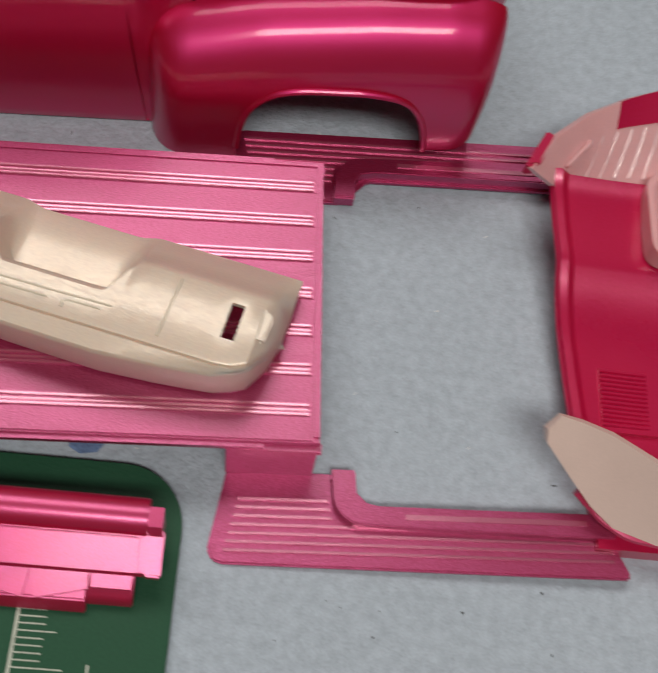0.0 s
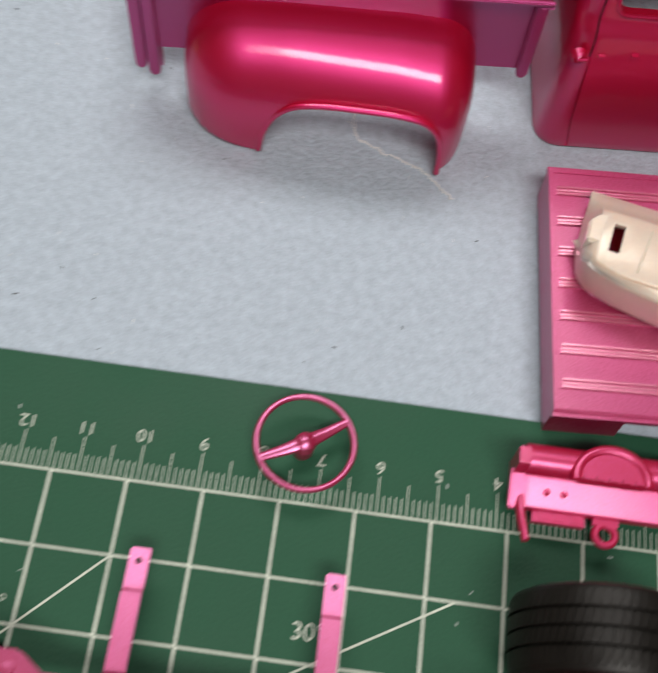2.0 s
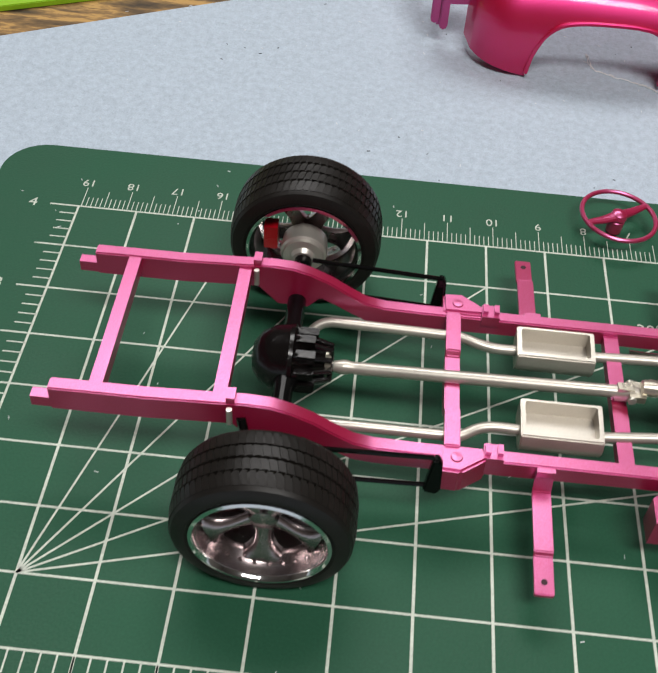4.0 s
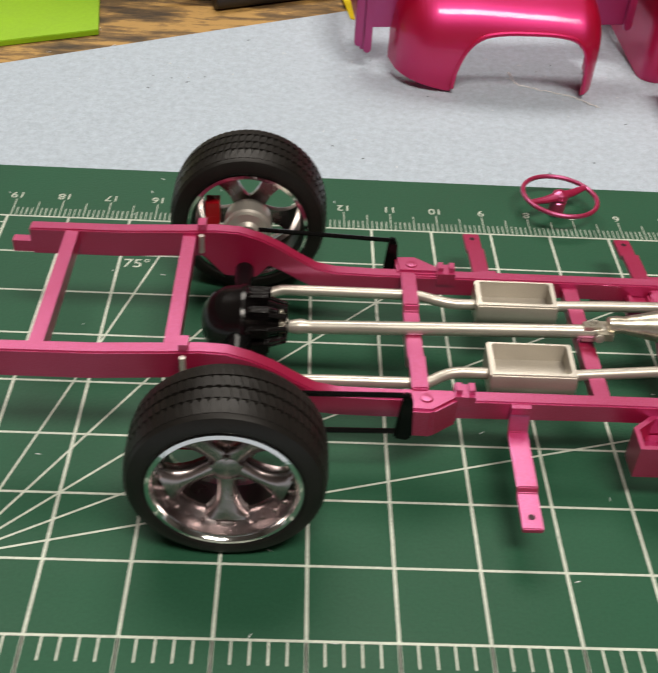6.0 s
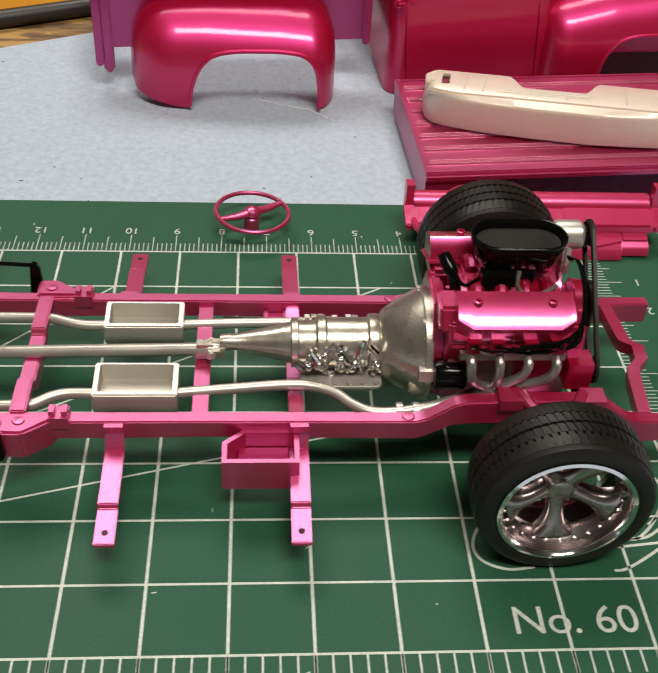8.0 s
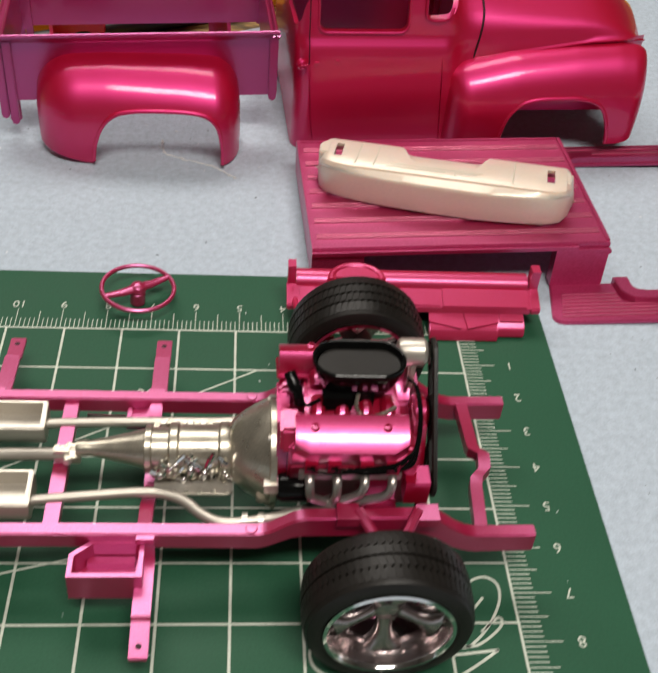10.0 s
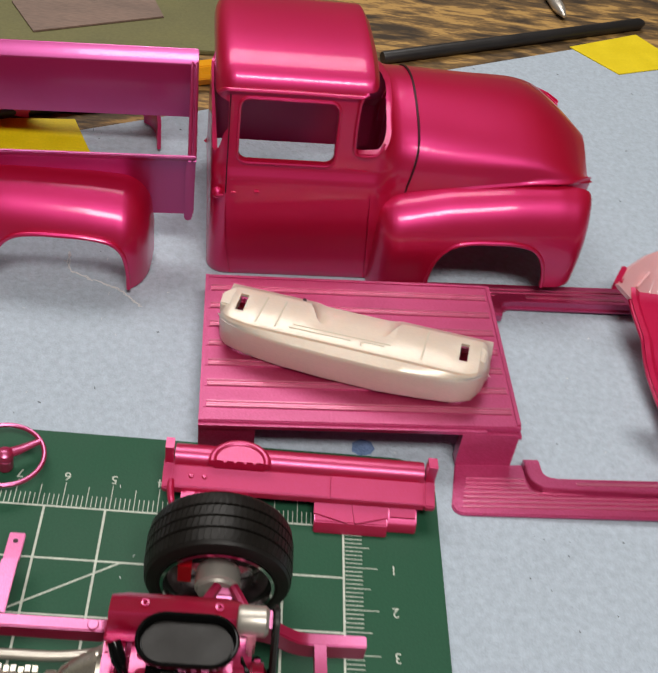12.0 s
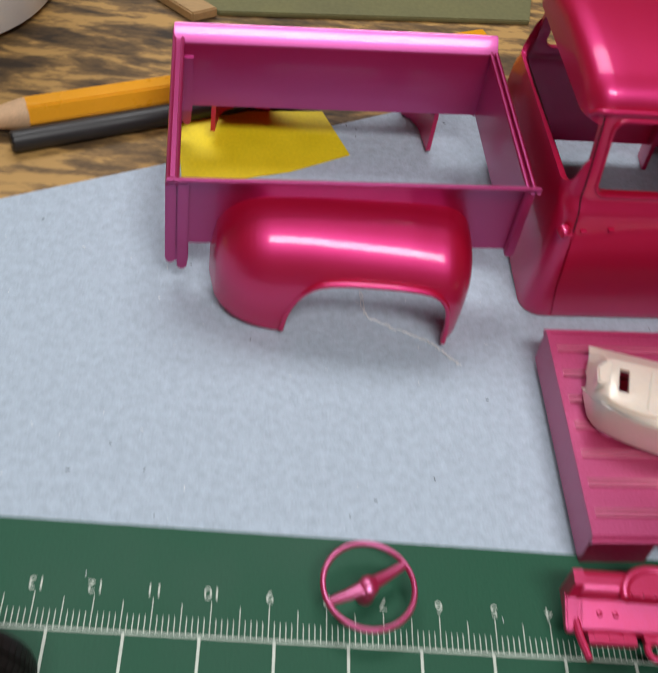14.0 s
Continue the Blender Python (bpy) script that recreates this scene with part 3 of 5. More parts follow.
# hood
rows = []
for u in (50.2, 52, 54, 58, 63, 68, 74, 80, 85, 88, 91, 93.5, 95.5, 97.5, 99.0, 100.2, 101.0, 101.4, 101.6):
    wc = lerp(26.0, 34.8, min(1.0, ((u - 49) / 50)) ** 0.85)
    drop = 0 if u < 79 else 10.5 * ((u - 79) / 23.4) ** 2.7
    pinch = 6.5 * max(0.0, (u - 90) / 12.4) ** 2.6
    mid = lerp(46.0, 41.8, (u - 49) / 54) - drop
    sh = lerp(39.4, 38.4, (u - 49) / 54) - drop * 0.97
    wc -= drop * 0.36
    lip = min(1.0, max(0.0, (99.0 - u) / 8.0))
    side = [(4.4, wc - 8), (4.7, wc - 1.7), (4.6, wc - 0.8), (4.6 - 0.9 * lip, wc - 0.35), (4.6 - lip, wc + 0.05), (4.6 - 0.3 * lip, wc + 0.45), (4.8, lerp(wc, sh, 0.25)), (5.3, lerp(wc, sh, 0.50)), (6.4, lerp(wc, sh, 0.74)), (8.6, lerp(wc, sh, 0.93)), (12.4, lerp(sh, mid, 0.30)), (18, lerp(sh, mid, 0.68)), (23, lerp(sh, mid, 0.90)), (W / 2, mid)]
    nose = 2.8 * max(0.0, (u - 88) / 13.6) ** 2
    row = [(u + nose * v / (W / 2) + sweep(v, w) * max(0.0, 1 - (u - 50.2) / 12), v + pinch * (1 - (v / (W / 2)) ** 1.5), w) for v, w in side]
    rows.append(row + [(p[0], W - p[1], p[2]) for p in row[-2::-1]])
rows.append([(p[0] - 0.8, p[1], min(p[2], 22) - 2) for p in rows[-1]])
bm = bmesh.new()
loft(bm, rows)
hood = part("hood", bm, PAINT, cab)
if sum(p.normal.z for p in hood.data.polygons) < 0:
    hood.data.flip_normals()
carve(hood, [], 1.0)
bm = bmesh.new()
prism(bm, [(96.5, 5), (99.6, 7.6), (101.3, 11.0), (101.3, W - 11.0), (99.6, W - 7.6), (96.5, W - 5)], 28.2, 28.8, "z", 0.25)
part("hood_lip", bm, PAINT, cab)
# dark bar painted as the shade between cowl and hood
u_gap = 49.95
bm = bmesh.new()
tube(bm, smooth_line([(u_gap + sweep(v, w), v, w) for v, w in ((4.4, 23), (4.7, 29), (5.2, 32.8), (6.3, 36.0), (8.5, 38.6), (12.3, 41.5), (18, 44.0), (W / 2, 46.0), (W - 18, 44.0), (W - 8.5, 38.6), (W - 4.7, 29))], 6), 0.30, 6)
part("hood_gap", bm, GAP_SHADE, cab)
# panels added behind the wheel arches to darken their openings
for v in (5.4, W - 6.6):
    bm = bmesh.new()
    box(bm, 52, 97, v, v + 1.2, 10, 26.5, 0.2)
    part("inner_fender", bm, PAINT, cab)
ARCH = [(58.3, -6), (58.3, 4), (58.7, 9.5), (60.2, 14.6), (63.4, 18.2), (68, 19.7), (74, 20.0), (80, 19.9), (85.6, 18.4), (88.8, 14.6), (90.5, 9), (91.0, 4), (91.0, -6)]
for far in (False, True):
    fender("front_fender", cab, 43.0, 101.4, 7.5, 6.0, 4.6, [(43, 11.4), (101, 11.4)], [(43, 25.5), (50, 27.0), (62, 29.4), (80, 31.2), (92, 31.8), (101, 31.2)], 15.5, [(43, 0.4), (58, 0.6), (90, 5.2), (95, 5.4), (101, 7)], ARCH, W, far, 0.12, PAINT, 2.5, 0.95)

# ---- pickup bed ----
bed = thing("pickup_bed", "metallic candy-red model pickup bed shell with rounded fenders", "model truck bed", -116.0, 82.6, -2.0, 4.2)
BL, BW = 75.6, 47.5
for far in (False, True):
    side = [(0.0, 12.6), (0.0, 29.2), (-0.3, 29.9), (-2.9, 32.1), (-3.1, 32.9), (-2.5, 33.1), (0.9, 30.3), (1.2, 29.7), (1.2, 12.6)]
    bm = bmesh.new()
    prism(bm, [(BW - v, w) if far else (v, w) for v, w in side], 0.0, BL, "x", 0.2)
    part("side_panel", bm, BED_PAINT, bed)
    for u, low in ((3.2, 5.9), (BL - 1.5, 11.4), (0.7, 7.8)):
        bm = bmesh.new()
        v0, v1 = (BW - 0.2, BW + 1.4) if far else (-1.4, 0.2)
        prism(bm, [(u - 1.0, low + 0.8), (u - 0.4, low), (u + 0.6, low), (u + 1.2, low + 0.8), (u + 1.2, 30.8), (u - 1.0, 30.8)], v0, v1, "y", 0.3)
        part("stake_post", bm, BED_PAINT, bed)
bm = bmesh.new()
box(bm, BL - 1.6, BL - 0.2, 0.4, BW - 0.4, 12.8, 29.5, 0.2)
part("front_panel", bm, BED_PAINT, bed)
for u in (BL - 1.6, BL - 0.3):
    bm = bmesh.new()
    tube(bm, [(u, -2.4, 31.6), (u, -0.8, 30.2), (u, BW + 0.8, 30.2), (u, BW + 2.4, 31.6)], 0.5, 8)
    part("front_rail", bm, BED_PAINT, bed)
bm = bmesh.new()
box(bm, 0.2, 1.6, 0.4, BW - 0.4, 13.0, 30.8, 0.25)
part("tailgate", bm, BED_PAINT, bed)
for u in (0.2, 2.0):
    bm = bmesh.new()
    tube(bm, [(u, -2.4, 31.6), (u, 0, 30.6), (u, BW, 30.6), (u, BW + 2.4, 31.6)], 0.5, 8)
    part("tailgate_rail", bm, BED_PAINT, bed)
for v, low in ((1.2, 6.0), (BW - 2.4, 12.0)):
    bm = bmesh.new()
    box(bm, 1.6, 4.6, v, v + 1.2, low, 27.0, 0.25)
    part("corner_post", bm, BED_PAINT, bed)
for ob in bed.children:
    # the panels rise a little towards the cab
    for vert in ob.data.vertices:
        vert.co.z += 0.029 * (vert.co.x - 0.034)
BARCH = [(24.4, -6), (24.6, 1.5), (25.4, 6.8), (27.6, 12.2), (31.2, 15.6), (36.5, 16.9), (43, 17.2), (50, 17.1), (55.2, 16.0), (58.2, 12.8), (59.4, 7), (59.6, 1.5), (59.6, -6)]
for far in (False, True):
    fender("rear_fender", bed, 9.2, 65.4, 13.0, 9.0, 0.4, [(9, 14.4), (25, 15.3), (58, 17.7), (66, 17.9)], [(9, 25.6), (30, 26.4), (50, 26.2), (66, 25.0)], 11.5, [(9.2, 3.6), (14, 2.4), (24, 0.4), (58, 0.2), (66, 1.0)], BARCH, BW, far, 0.75, PAINT, 2.4, 0.97)

# ---- floor pan with ribbed bed deck and running boards ----
deck = thing("floor_pan", "metallic pink ribbed truck floor with open running-board frame", "model floor pan", -33.2, 18.9, 9.3, 2.7, 0, -1.6)
DL, DW = 73.0, 48.6
bm = bmesh.new()
box(bm, 0, DL, 0, DW, -1.2, 0, 0.25)
part("deck_board", bm, DECK_PAINT, deck)
for i in range(7):
    v = 5.0 + i * 6.45
    bm = bmesh.new()
    box(bm, 0.9, DL - 1.3, v - 1.05, v + 1.05, -0.1, 0.12, 0.06, 1)
    plate = part("skid_strip", bm, DECK_PAINT, deck)
    # the pale rib colour stands for highlights along the ridges
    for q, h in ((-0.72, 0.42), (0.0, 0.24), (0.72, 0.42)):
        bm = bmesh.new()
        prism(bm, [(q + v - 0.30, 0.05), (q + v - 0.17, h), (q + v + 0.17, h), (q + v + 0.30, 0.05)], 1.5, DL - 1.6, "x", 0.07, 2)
        part("rib", bm, RIB_HIGHLIGHT, plate)
bm = bmesh.new()
box(bm, 0.05, 0.85, 0.1, DW - 0.1, -0.2, 0.34, 0.16)
part("end_rim", bm, DECK_PAINT, deck)
for v in (0.25, DW - 0.95):
    bm = bmesh.new()
    box(bm, 0.9, DL - 1.0, v, v + 0.7, -0.2, 0.3, 0.14)
    part("edge_rim", bm, DECK_PAINT, deck)
bm = bmesh.new()
box(bm, 0.0, 1.1, 0.0, DW, -9.2, -1.1, 0.2)
part("end_wall", bm, DECK_PAINT, deck)
bm = bmesh.new()
box(bm, DL - 0.9, DL, 0.8, DW - 0.8, -0.9, 0.5, 0.2)
part("front_lip", bm, DECK_PAINT, deck)
for far in (False, True):
    def m(v):
        return DW - v if far else v
    a, b = sorted((m(-0.1), m(1.0)))
    bm = bmesh.new()
    box(bm, 0.4, 12.6, a, b, -9.0, -1.1, 0.2)
    part("side_wall", bm, DECK_PAINT, deck)
    a, b = sorted((m(-0.8), m(0.6)))
    bm = bmesh.new()
    box(bm, 0, DL - 8, a, b, -1.6, -0.55, 0.2)
    box(bm, DL - 9, DL + 0.4, a, b, -2.8, -1.8, 0.2)
    part("edge_moulding", bm, DECK_PAINT, deck)
    a, b = sorted((m(-0.9), m(2.2)))
    bm = bmesh.new()
    box(bm, 59.6, DL - 0.2, a, b, -12.2, -1.3, 0.3)
    part("step_box", bm, DECK_PAINT, deck)
    # running board
    pts = [(59.8, -0.5), (57.4, -12.8), (58.2, -14.4), (59.8, -14.9), (121.6, -15.5), (122.0, -14.9), (120.2, -11.0), (119.6, -5.6), (82, -5.4), (77, -0.5)]
    bm = bmesh.new()
    prism(bm, [(u, m(v)) for u, v in pts], -13.4, -12.2, "z", 0.3)
    board = part("running_board", bm, DECK_PAINT, deck)
    # tread ribs with the same highlight put into their colour
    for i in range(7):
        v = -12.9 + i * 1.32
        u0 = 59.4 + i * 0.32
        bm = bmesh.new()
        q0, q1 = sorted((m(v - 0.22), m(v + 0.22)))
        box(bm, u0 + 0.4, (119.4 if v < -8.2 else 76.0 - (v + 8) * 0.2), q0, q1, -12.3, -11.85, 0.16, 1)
        part("tread_rib", bm, RIB_HIGHLIGHT, board)
    # raised inner rail, bent to an L
    line = [(76.0, -0.6), (76.0, -4.0), (76.6, -6.4), (78.4, -8.2), (81.5, -8.9), (100, -9.4), (119.4, -9.8)]
    inner = [(119.6, -6.0), (100, -6.0), (83, -5.9), (80.6, -5.4), (79.6, -4.2), (79.4, -0.6)]
    q = [(p.x, m(p.y)) for p in smooth_line([(*p, 0) for p in line], 5)] + [(u, m(v)) for u, v in inner]
    bm = bmesh.new()
    prism(bm, q, -12.4, -10.2, "z", 0.35)
    rail = part("sill_rail", bm, DECK_PAINT, deck)
    # pale sill rib, its highlight painted in
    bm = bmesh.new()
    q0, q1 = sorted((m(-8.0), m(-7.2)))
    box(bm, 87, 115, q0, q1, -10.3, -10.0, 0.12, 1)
    part("sill_rib", bm, RIB_HIGHLIGHT, rail)
    a, b = sorted((m(-2.0), m(-0.3)))
    bm = bmesh.new()
    box(bm, 75.8, 79.3, a, b, -12.6, -10.6, 0.35)
    part("corner_plate", bm, DECK_PAINT, deck)

# ---- cream bench moulding lying on the deck ----
bench = thing("bench_seat", "pearl cream moulded bench part lying askew on the deck", "model seat", -25.6, 47.0, 10.4, -12.8, 0, -1.5)
FRONT = [(-5.6, 2), (-4.6, -3.2), (-2.8, -6.0), (2, -7.7), (10.6, -9.0), (21.7, -9.7), (35.4, -9.9), (45, -9.1), (53, -8.0), (56.6, -6.0), (58.6, -2), (59.4, 2)]
rows = []
us = [-5.6, -5.2, -4.4, -3.4, -2.2, -0.5, 3, 7, 11, 14, 15.6, 16.4, 17.2, 18, 19, 20.2, 22, 25, 28, 31, 33, 34, 34.8, 35.6, 36.4, 37.4, 40, 44, 48, 52, 54.5, 56.4, 57.6, 58.4, 59.2, 59.6]
for u in us:
    end = min(1.0, max(0.0, (u + 5.6) / 3.0), ) if u < 10 else min(1.0, max(0.0, (59.6 - u) / 3.2))
    rise = 1 - (1 - end) ** 2.2
    vf = steps(FRONT, u)
    notch = min(1.0, max(0.0, (u - 15.2) / 4.0), max(0.0, (37.6 - u) / 4.0))
    notch = notch * notch * (3 - 2 * notch)
    top, lip = lerp(2.6, 9.4, rise), lerp(1.8, 7.8, rise)
    vs = max(vf + 0.8, -6.7)
    vb = lerp(5.2, -0.6, notch)
    back = lerp(13.2, 12.4, notch)
    dip = lerp(0.0, 5.2, notch)
    row = [(u, vf + 0.7, 0.1), (u, vf + 0.35, 1.6), (u, vf + 0.02, lip - 0.5), (u, vf + 0.08, lip + 0.05), (u, vf + 0.35, lip + 0.42), (u, vs - 0.42, top - 0.42), (u, vs - 0.30, top - 0.75), (u, vs - 0.12, top - 0.75), (u, vs, top - 0.14), (u, vs + 0.26, top), (u, lerp(vs, vb, 0.5), top + 0.1), (u, vb - 0.6, top), (u, vb + 0.5, top - 0.5 - dip * 0.12), (u, vb + 1.8, lerp(top - 1.6, 3.6, 0.12) - dip * 0.62), (u, lerp(vb, back, 0.5), lerp(lerp(top, 3.2, 0.55), 4.2, notch)), (u, lerp(vb, back, 0.8), lerp(lerp(top, 2.8, 0.85), 3.7, notch)), (u, back, 2.6), (u, back + 0.1, 1.8)]
    rows.append(row)
bm = bmesh.new()
loft(bm, rows)
seat = part("moulding", bm, CREAM, bench)
if sum(p.normal.z for p in seat.data.polygons) < 0:
    seat.data.flip_normals()
cuts = []
for u in (0.0, 52.7):
    c = bmesh.new()
    box(c, u - 0.95, u + 0.95, -2.8, 2.9, -3, 14, 0.0)
    cuts.append(c)
carve(seat, cuts, 0.9)
for line in ([(4.6, -5.4), (5.4, 3.6)], [(9.2, -5.4), (9.9, 3.4)], [(13.2, -3.5), (24, -3.4), (36, -3.1)], [(12.4, -4.7), (27, -4.5)], [(43.4, -5.4), (43.8, 4.2)], [(29.4, -5.4), (29.8, -4.2), (34.6, -4.0)]):
    bm = bmesh.new()
    tube(bm, smooth_line([(u, v, 9.44) for u, v in line], 4), 0.18, 8)
    part("raised_line", bm, PEARL, bench)
# dark disc in place of a shaded pin hole
bm = bmesh.new()
lathe(bm, [(0.01, 0.25), (0.45, 0.22), (0.5, -0.6), (0.01, -0.6)], (13.2, 8.6, 6.55), "z", 12)
part("pin_hole", bm, GAP_SHADE, bench)
for side, u in ((-1, -1.3), (1, 54.1)):
    bm = bmesh.new()
    prism(bm, [(u, -2.0), (u + side * 3.6, -1.7), (u + side * 3.9, 2.2), (u + side * 2.2, 4.3), (u, 4.4)], 5.6, 9.35, "z", 0.35, 3)
    part("end_pad", bm, CREAM, bench)

# ---- dashboard ----
dash = thing("dashboard", "glossy pink-red model dashboard with round dial hood on the mat", "model dashboard", 0, 0, 0)
prof = [(13.0, 2.2)] + [(10.35 + 2.85 * math.cos(radians(q)), 6.95 + 2.85 * math.sin(radians(q))) for q in range(-10, 166, 12)] + [(7.6, 7.6), (2.9, 5.9), (2.6, 4.6), (3.6, 3.8), (11, 2.2)]
bm = bmesh.new()
prism(bm, prof, -37.2, 16.8, "x", 0.1)
part("body", bm, DASH_PAINT, dash)
bm = bmesh.new()
tube(bm, [(-23.4 + 5.8 * math.cos(radians(a)), 8.0 + 4.9 * math.sin(radians(a)), 9.4) for a in range(-8, 189, 7)], 0.95, 12)
part("dial_hood", bm, DASH_PAINT, dash)
bm = bmesh.new()
prism(bm, [(-23.4 + 5.5 * math.cos(radians(a)), 7.4 + 5.0 * math.sin(radians(a))) for a in range(0, 181, 10)], 6.0, 9.9, "z", 0.15)
part("dial_face", bm, DASH_PAINT, dash)
for x in (-27.6, -25.5, -23.4, -21.3, -19.2):
    bm = bmesh.new()
    box(bm, x - 0.7, x + 0.7, 7.3, 7.9, 9.9, 10.55, 0.15)
    part("dial_block", bm, DASH_PAINT, dash)


def on_face(x, v):
    """A place on the sloping front: v millimetres up from its lower edge."""
    return Vector((x, 2.9 + v * 0.934, 5.9 + v * 0.358))


def face_plate(x0, x1, v0, v1, lift, name, mat, bev=0.15):
    bm = bmesh.new()
    q = [(v0, -0.6), (v1, -0.6), (v1, lift), (v0, lift)]
    prism(bm, [(2.9 + v * 0.934 - l * 0.358, 5.9 + v * 0.358 + l * 0.934) for v, l in q], x0, x1, "x", bev)
    return part(name, bm, mat, dash)


face_plate(-36.6, -4.1, 0.3, 4.7, 0.28, "fascia", DASH_PAINT)
face_plate(-3.6, 16.0, 0.0, 4.8, 0.62, "glovebox_lid", DASH_PAINT)
for x in (-33.4, -30.6):
    bm = bmesh.new()
    c = on_face(x, 2.6)
    lathe(bm, [(0.01, 0.6), (0.45, 0.55), (0.6, 0.35), (0.62, 0.0), (0.01, 0.0)], c, "z", 14)
    part("knob", bm, DASH_PAINT, dash)
for x0, x1 in ((-39.4, -37.2), (16.8, 19.2)):
    bm = bmesh.new()
    box(bm, x0 + 0.2, x1 - 0.2, 7.6, 10.4, 5.0, 13.0, 0.6, 3)
    prism(bm, [(2.4, 4.6), (2.4, 6.2), (8.6, 8.4), (9.2, 5.6)], x0, x1, "x", 0.3)
    part("end_bracket", bm, DASH_PAINT, dash)
bm = bmesh.new()
box(bm, -35.2, -26.6, 0.9, 3.6, 3.6, 5.0, 0.3)
for i in range(3):
    box(bm, -34.2 + i * 2.6, -32.4 + i * 2.6, 1.3, 2.7, 4.9, 5.25, 0.12)
part("radio_panel", bm, DASH_PAINT, dash)
bm = bmesh.new()
tube(bm, [(-23.2 + 1.65 * math.cos(radians(a)), 0.2 + 1.65 * math.sin(radians(a)), 4.6) for a in range(0, 360, 15)], 0.65, 10, True)
box(bm, -25.3, -21.1, 1.6, 3.8, 4.0, 5.2, 0.3)
part("column_clamp", bm, DASH_PAINT, dash)
bm = bmesh.new()
tube(bm, smooth_line([(-37.6, 4.4, 6.2), (-37.4, 1.4, 6.6), (-37.0, -1.2, 7.1), (-36.6, -3.2, 7.4)], 5), [0.75] * 11 + [0.65] * 5, 10)
part("lever", bm, DASH_PAINT, dash)
bm = bmesh.new()
prism(bm, [(3.3, 4.3), (-0.8, 2.7), (-1.9, 1.2), (-2.1, 0.1), (0.5, 0.05), (3.6, 2.6)], -6.6, 9.2, "x", 0.2)
lower = part("lower_panel", bm, DASH_PAINT, dash)
bm = bmesh.new()
prism(bm, [(3.3, 4.3), (0.2, 3.0), (-0.6, 1.9), (-0.9, 0.4), (0.5, 0.3), (3.6, 2.6)], 9.0, 15.6, "x", 0.25)
part("lower_panel", bm, DASH_PAINT, dash)


def sloped_plate(pts, name):
    """A thin plate of (x, y) corners lying on the lower panel's slope."""
    bm = bmesh.new()
    rows = [[(x, y, 4.75 - (3.3 - y) * 0.38 + dz) for x, y in pts] for dz in (-0.5, 0.0)]
    loft(bm, rows, True, True)
    part(name, bm, DASH_PAINT, lower, smooth=False)


sloped_plate([(-6.8, 3.3), (1.2, 3.3), (1.0, 1.4), (0.5, -1.0), (0.2, -1.0), (-6.8, 0.6)], "lower_wing")
sloped_plate([(1.3, 3.3), (9.3, 3.3), (9.3, 0.6), (2.4, -1.0), (2.1, -1.0), (1.6, 1.4)], "lower_wing")
sloped_plate([(9.7, 3.3), (15.4, 3.3), (15.2, 0.9), (9.7, 0.9)], "corner_plate")

# ---- steering wheel ----
wheel = thing("steering_wheel", "small glossy pink two-spoke steering wheel lying on the mat", "steering wheel", -73.2, 9.0, 4.7, 0, 0, 3.5)
bm = bmesh.new()
tube(bm, [(8.15 * math.cos(radians(a)), 8.15 * math.sin(radians(a)), 0) for a in range(0, 360, 6)], 0.52, 10, True)
part("rim", bm, FRAME_PAINT, wheel)
for a in (36, 208):
    bm = bmesh.new()
    c, s = math.cos(radians(a)), math.sin(radians(a))
    tube(bm, [(1.2 * c, 1.2 * s, -0.1), (4 * c, 4 * s, -0.3), (8.0 * c, 8.0 * s, 0)], [1.25, 1.0, 0.7], 10, False, 0.7)
    part("spoke", bm, FRAME_PAINT, wheel)
bm = bmesh.new()
lathe(bm, [(0.01, 1.3), (0.9, 1.2), (1.6, 0.7), (1.9, -0.3), (1.55, -1.0), (1.75, -1.2), (1.7, -4.1), (0.01, -4.1)], (0, 0, 0), "z", 24)
part("hub", bm, FRAME_PAINT, wheel)

# ---- interior tub ----
tub = thing("interior_tub", "bright pink-red cab interior tub with cream door panels", "model interior", 0, 0, 0)


def sheet(name, pts, thick, mat, parent, label=""):
    """A panel through a grid of points, with thickness."""
    bm = bmesh.new()
    loft(bm, pts)
    ob = part(name, bm, mat, parent, label)
    return carve(ob, [], thick)


fl = []
for y, zl in ((32, 2.2), (40, 2.0), (46, 2.1), (50, 2.5), (54, 3.6), (57.0, 5.0), (59.4, 6.4), (60.4, 6.7), (62, 6.8), (68, 7.4), (72, 8.2), (74, 9.0), (75.5, 10.2)):
    x0 = lerp(80.4, 76.6, (y - 32) / 43.5)
    row = [(x0, y, zl + 1.4), (x0 + 0.9, y, zl + 1.5), (x0 + 2.4, y, zl)]
    row += [(x, y, zl - 0.35 * math.sin((x - x0) / 9)) for x in (86, 92, 100, 110, 118)]
    fl.append(row)
sheet("floor_panel", fl, 1.0, TUB_PAINT, tub)
bm = bmesh.new()
tube(bm, smooth_line([(80.6, 30.0, 3.4)] + [(r[0][0] + 0.2, r[0][1], r[0][2] - 0.3) for r in fl], 3), 0.75, 10)
part("front_lip", bm, TUB_PAINT, tub)
for i in range(13):
    bm = bmesh.new()
    y = 33.2 + i * 0.78
    tube(bm, [(85.4, y, 3.1), (89.4, y, 2.9), (93.4, y, 2.8)], 0.36, 6)
    part("floor_rib", bm, TUB_PAINT, tub)
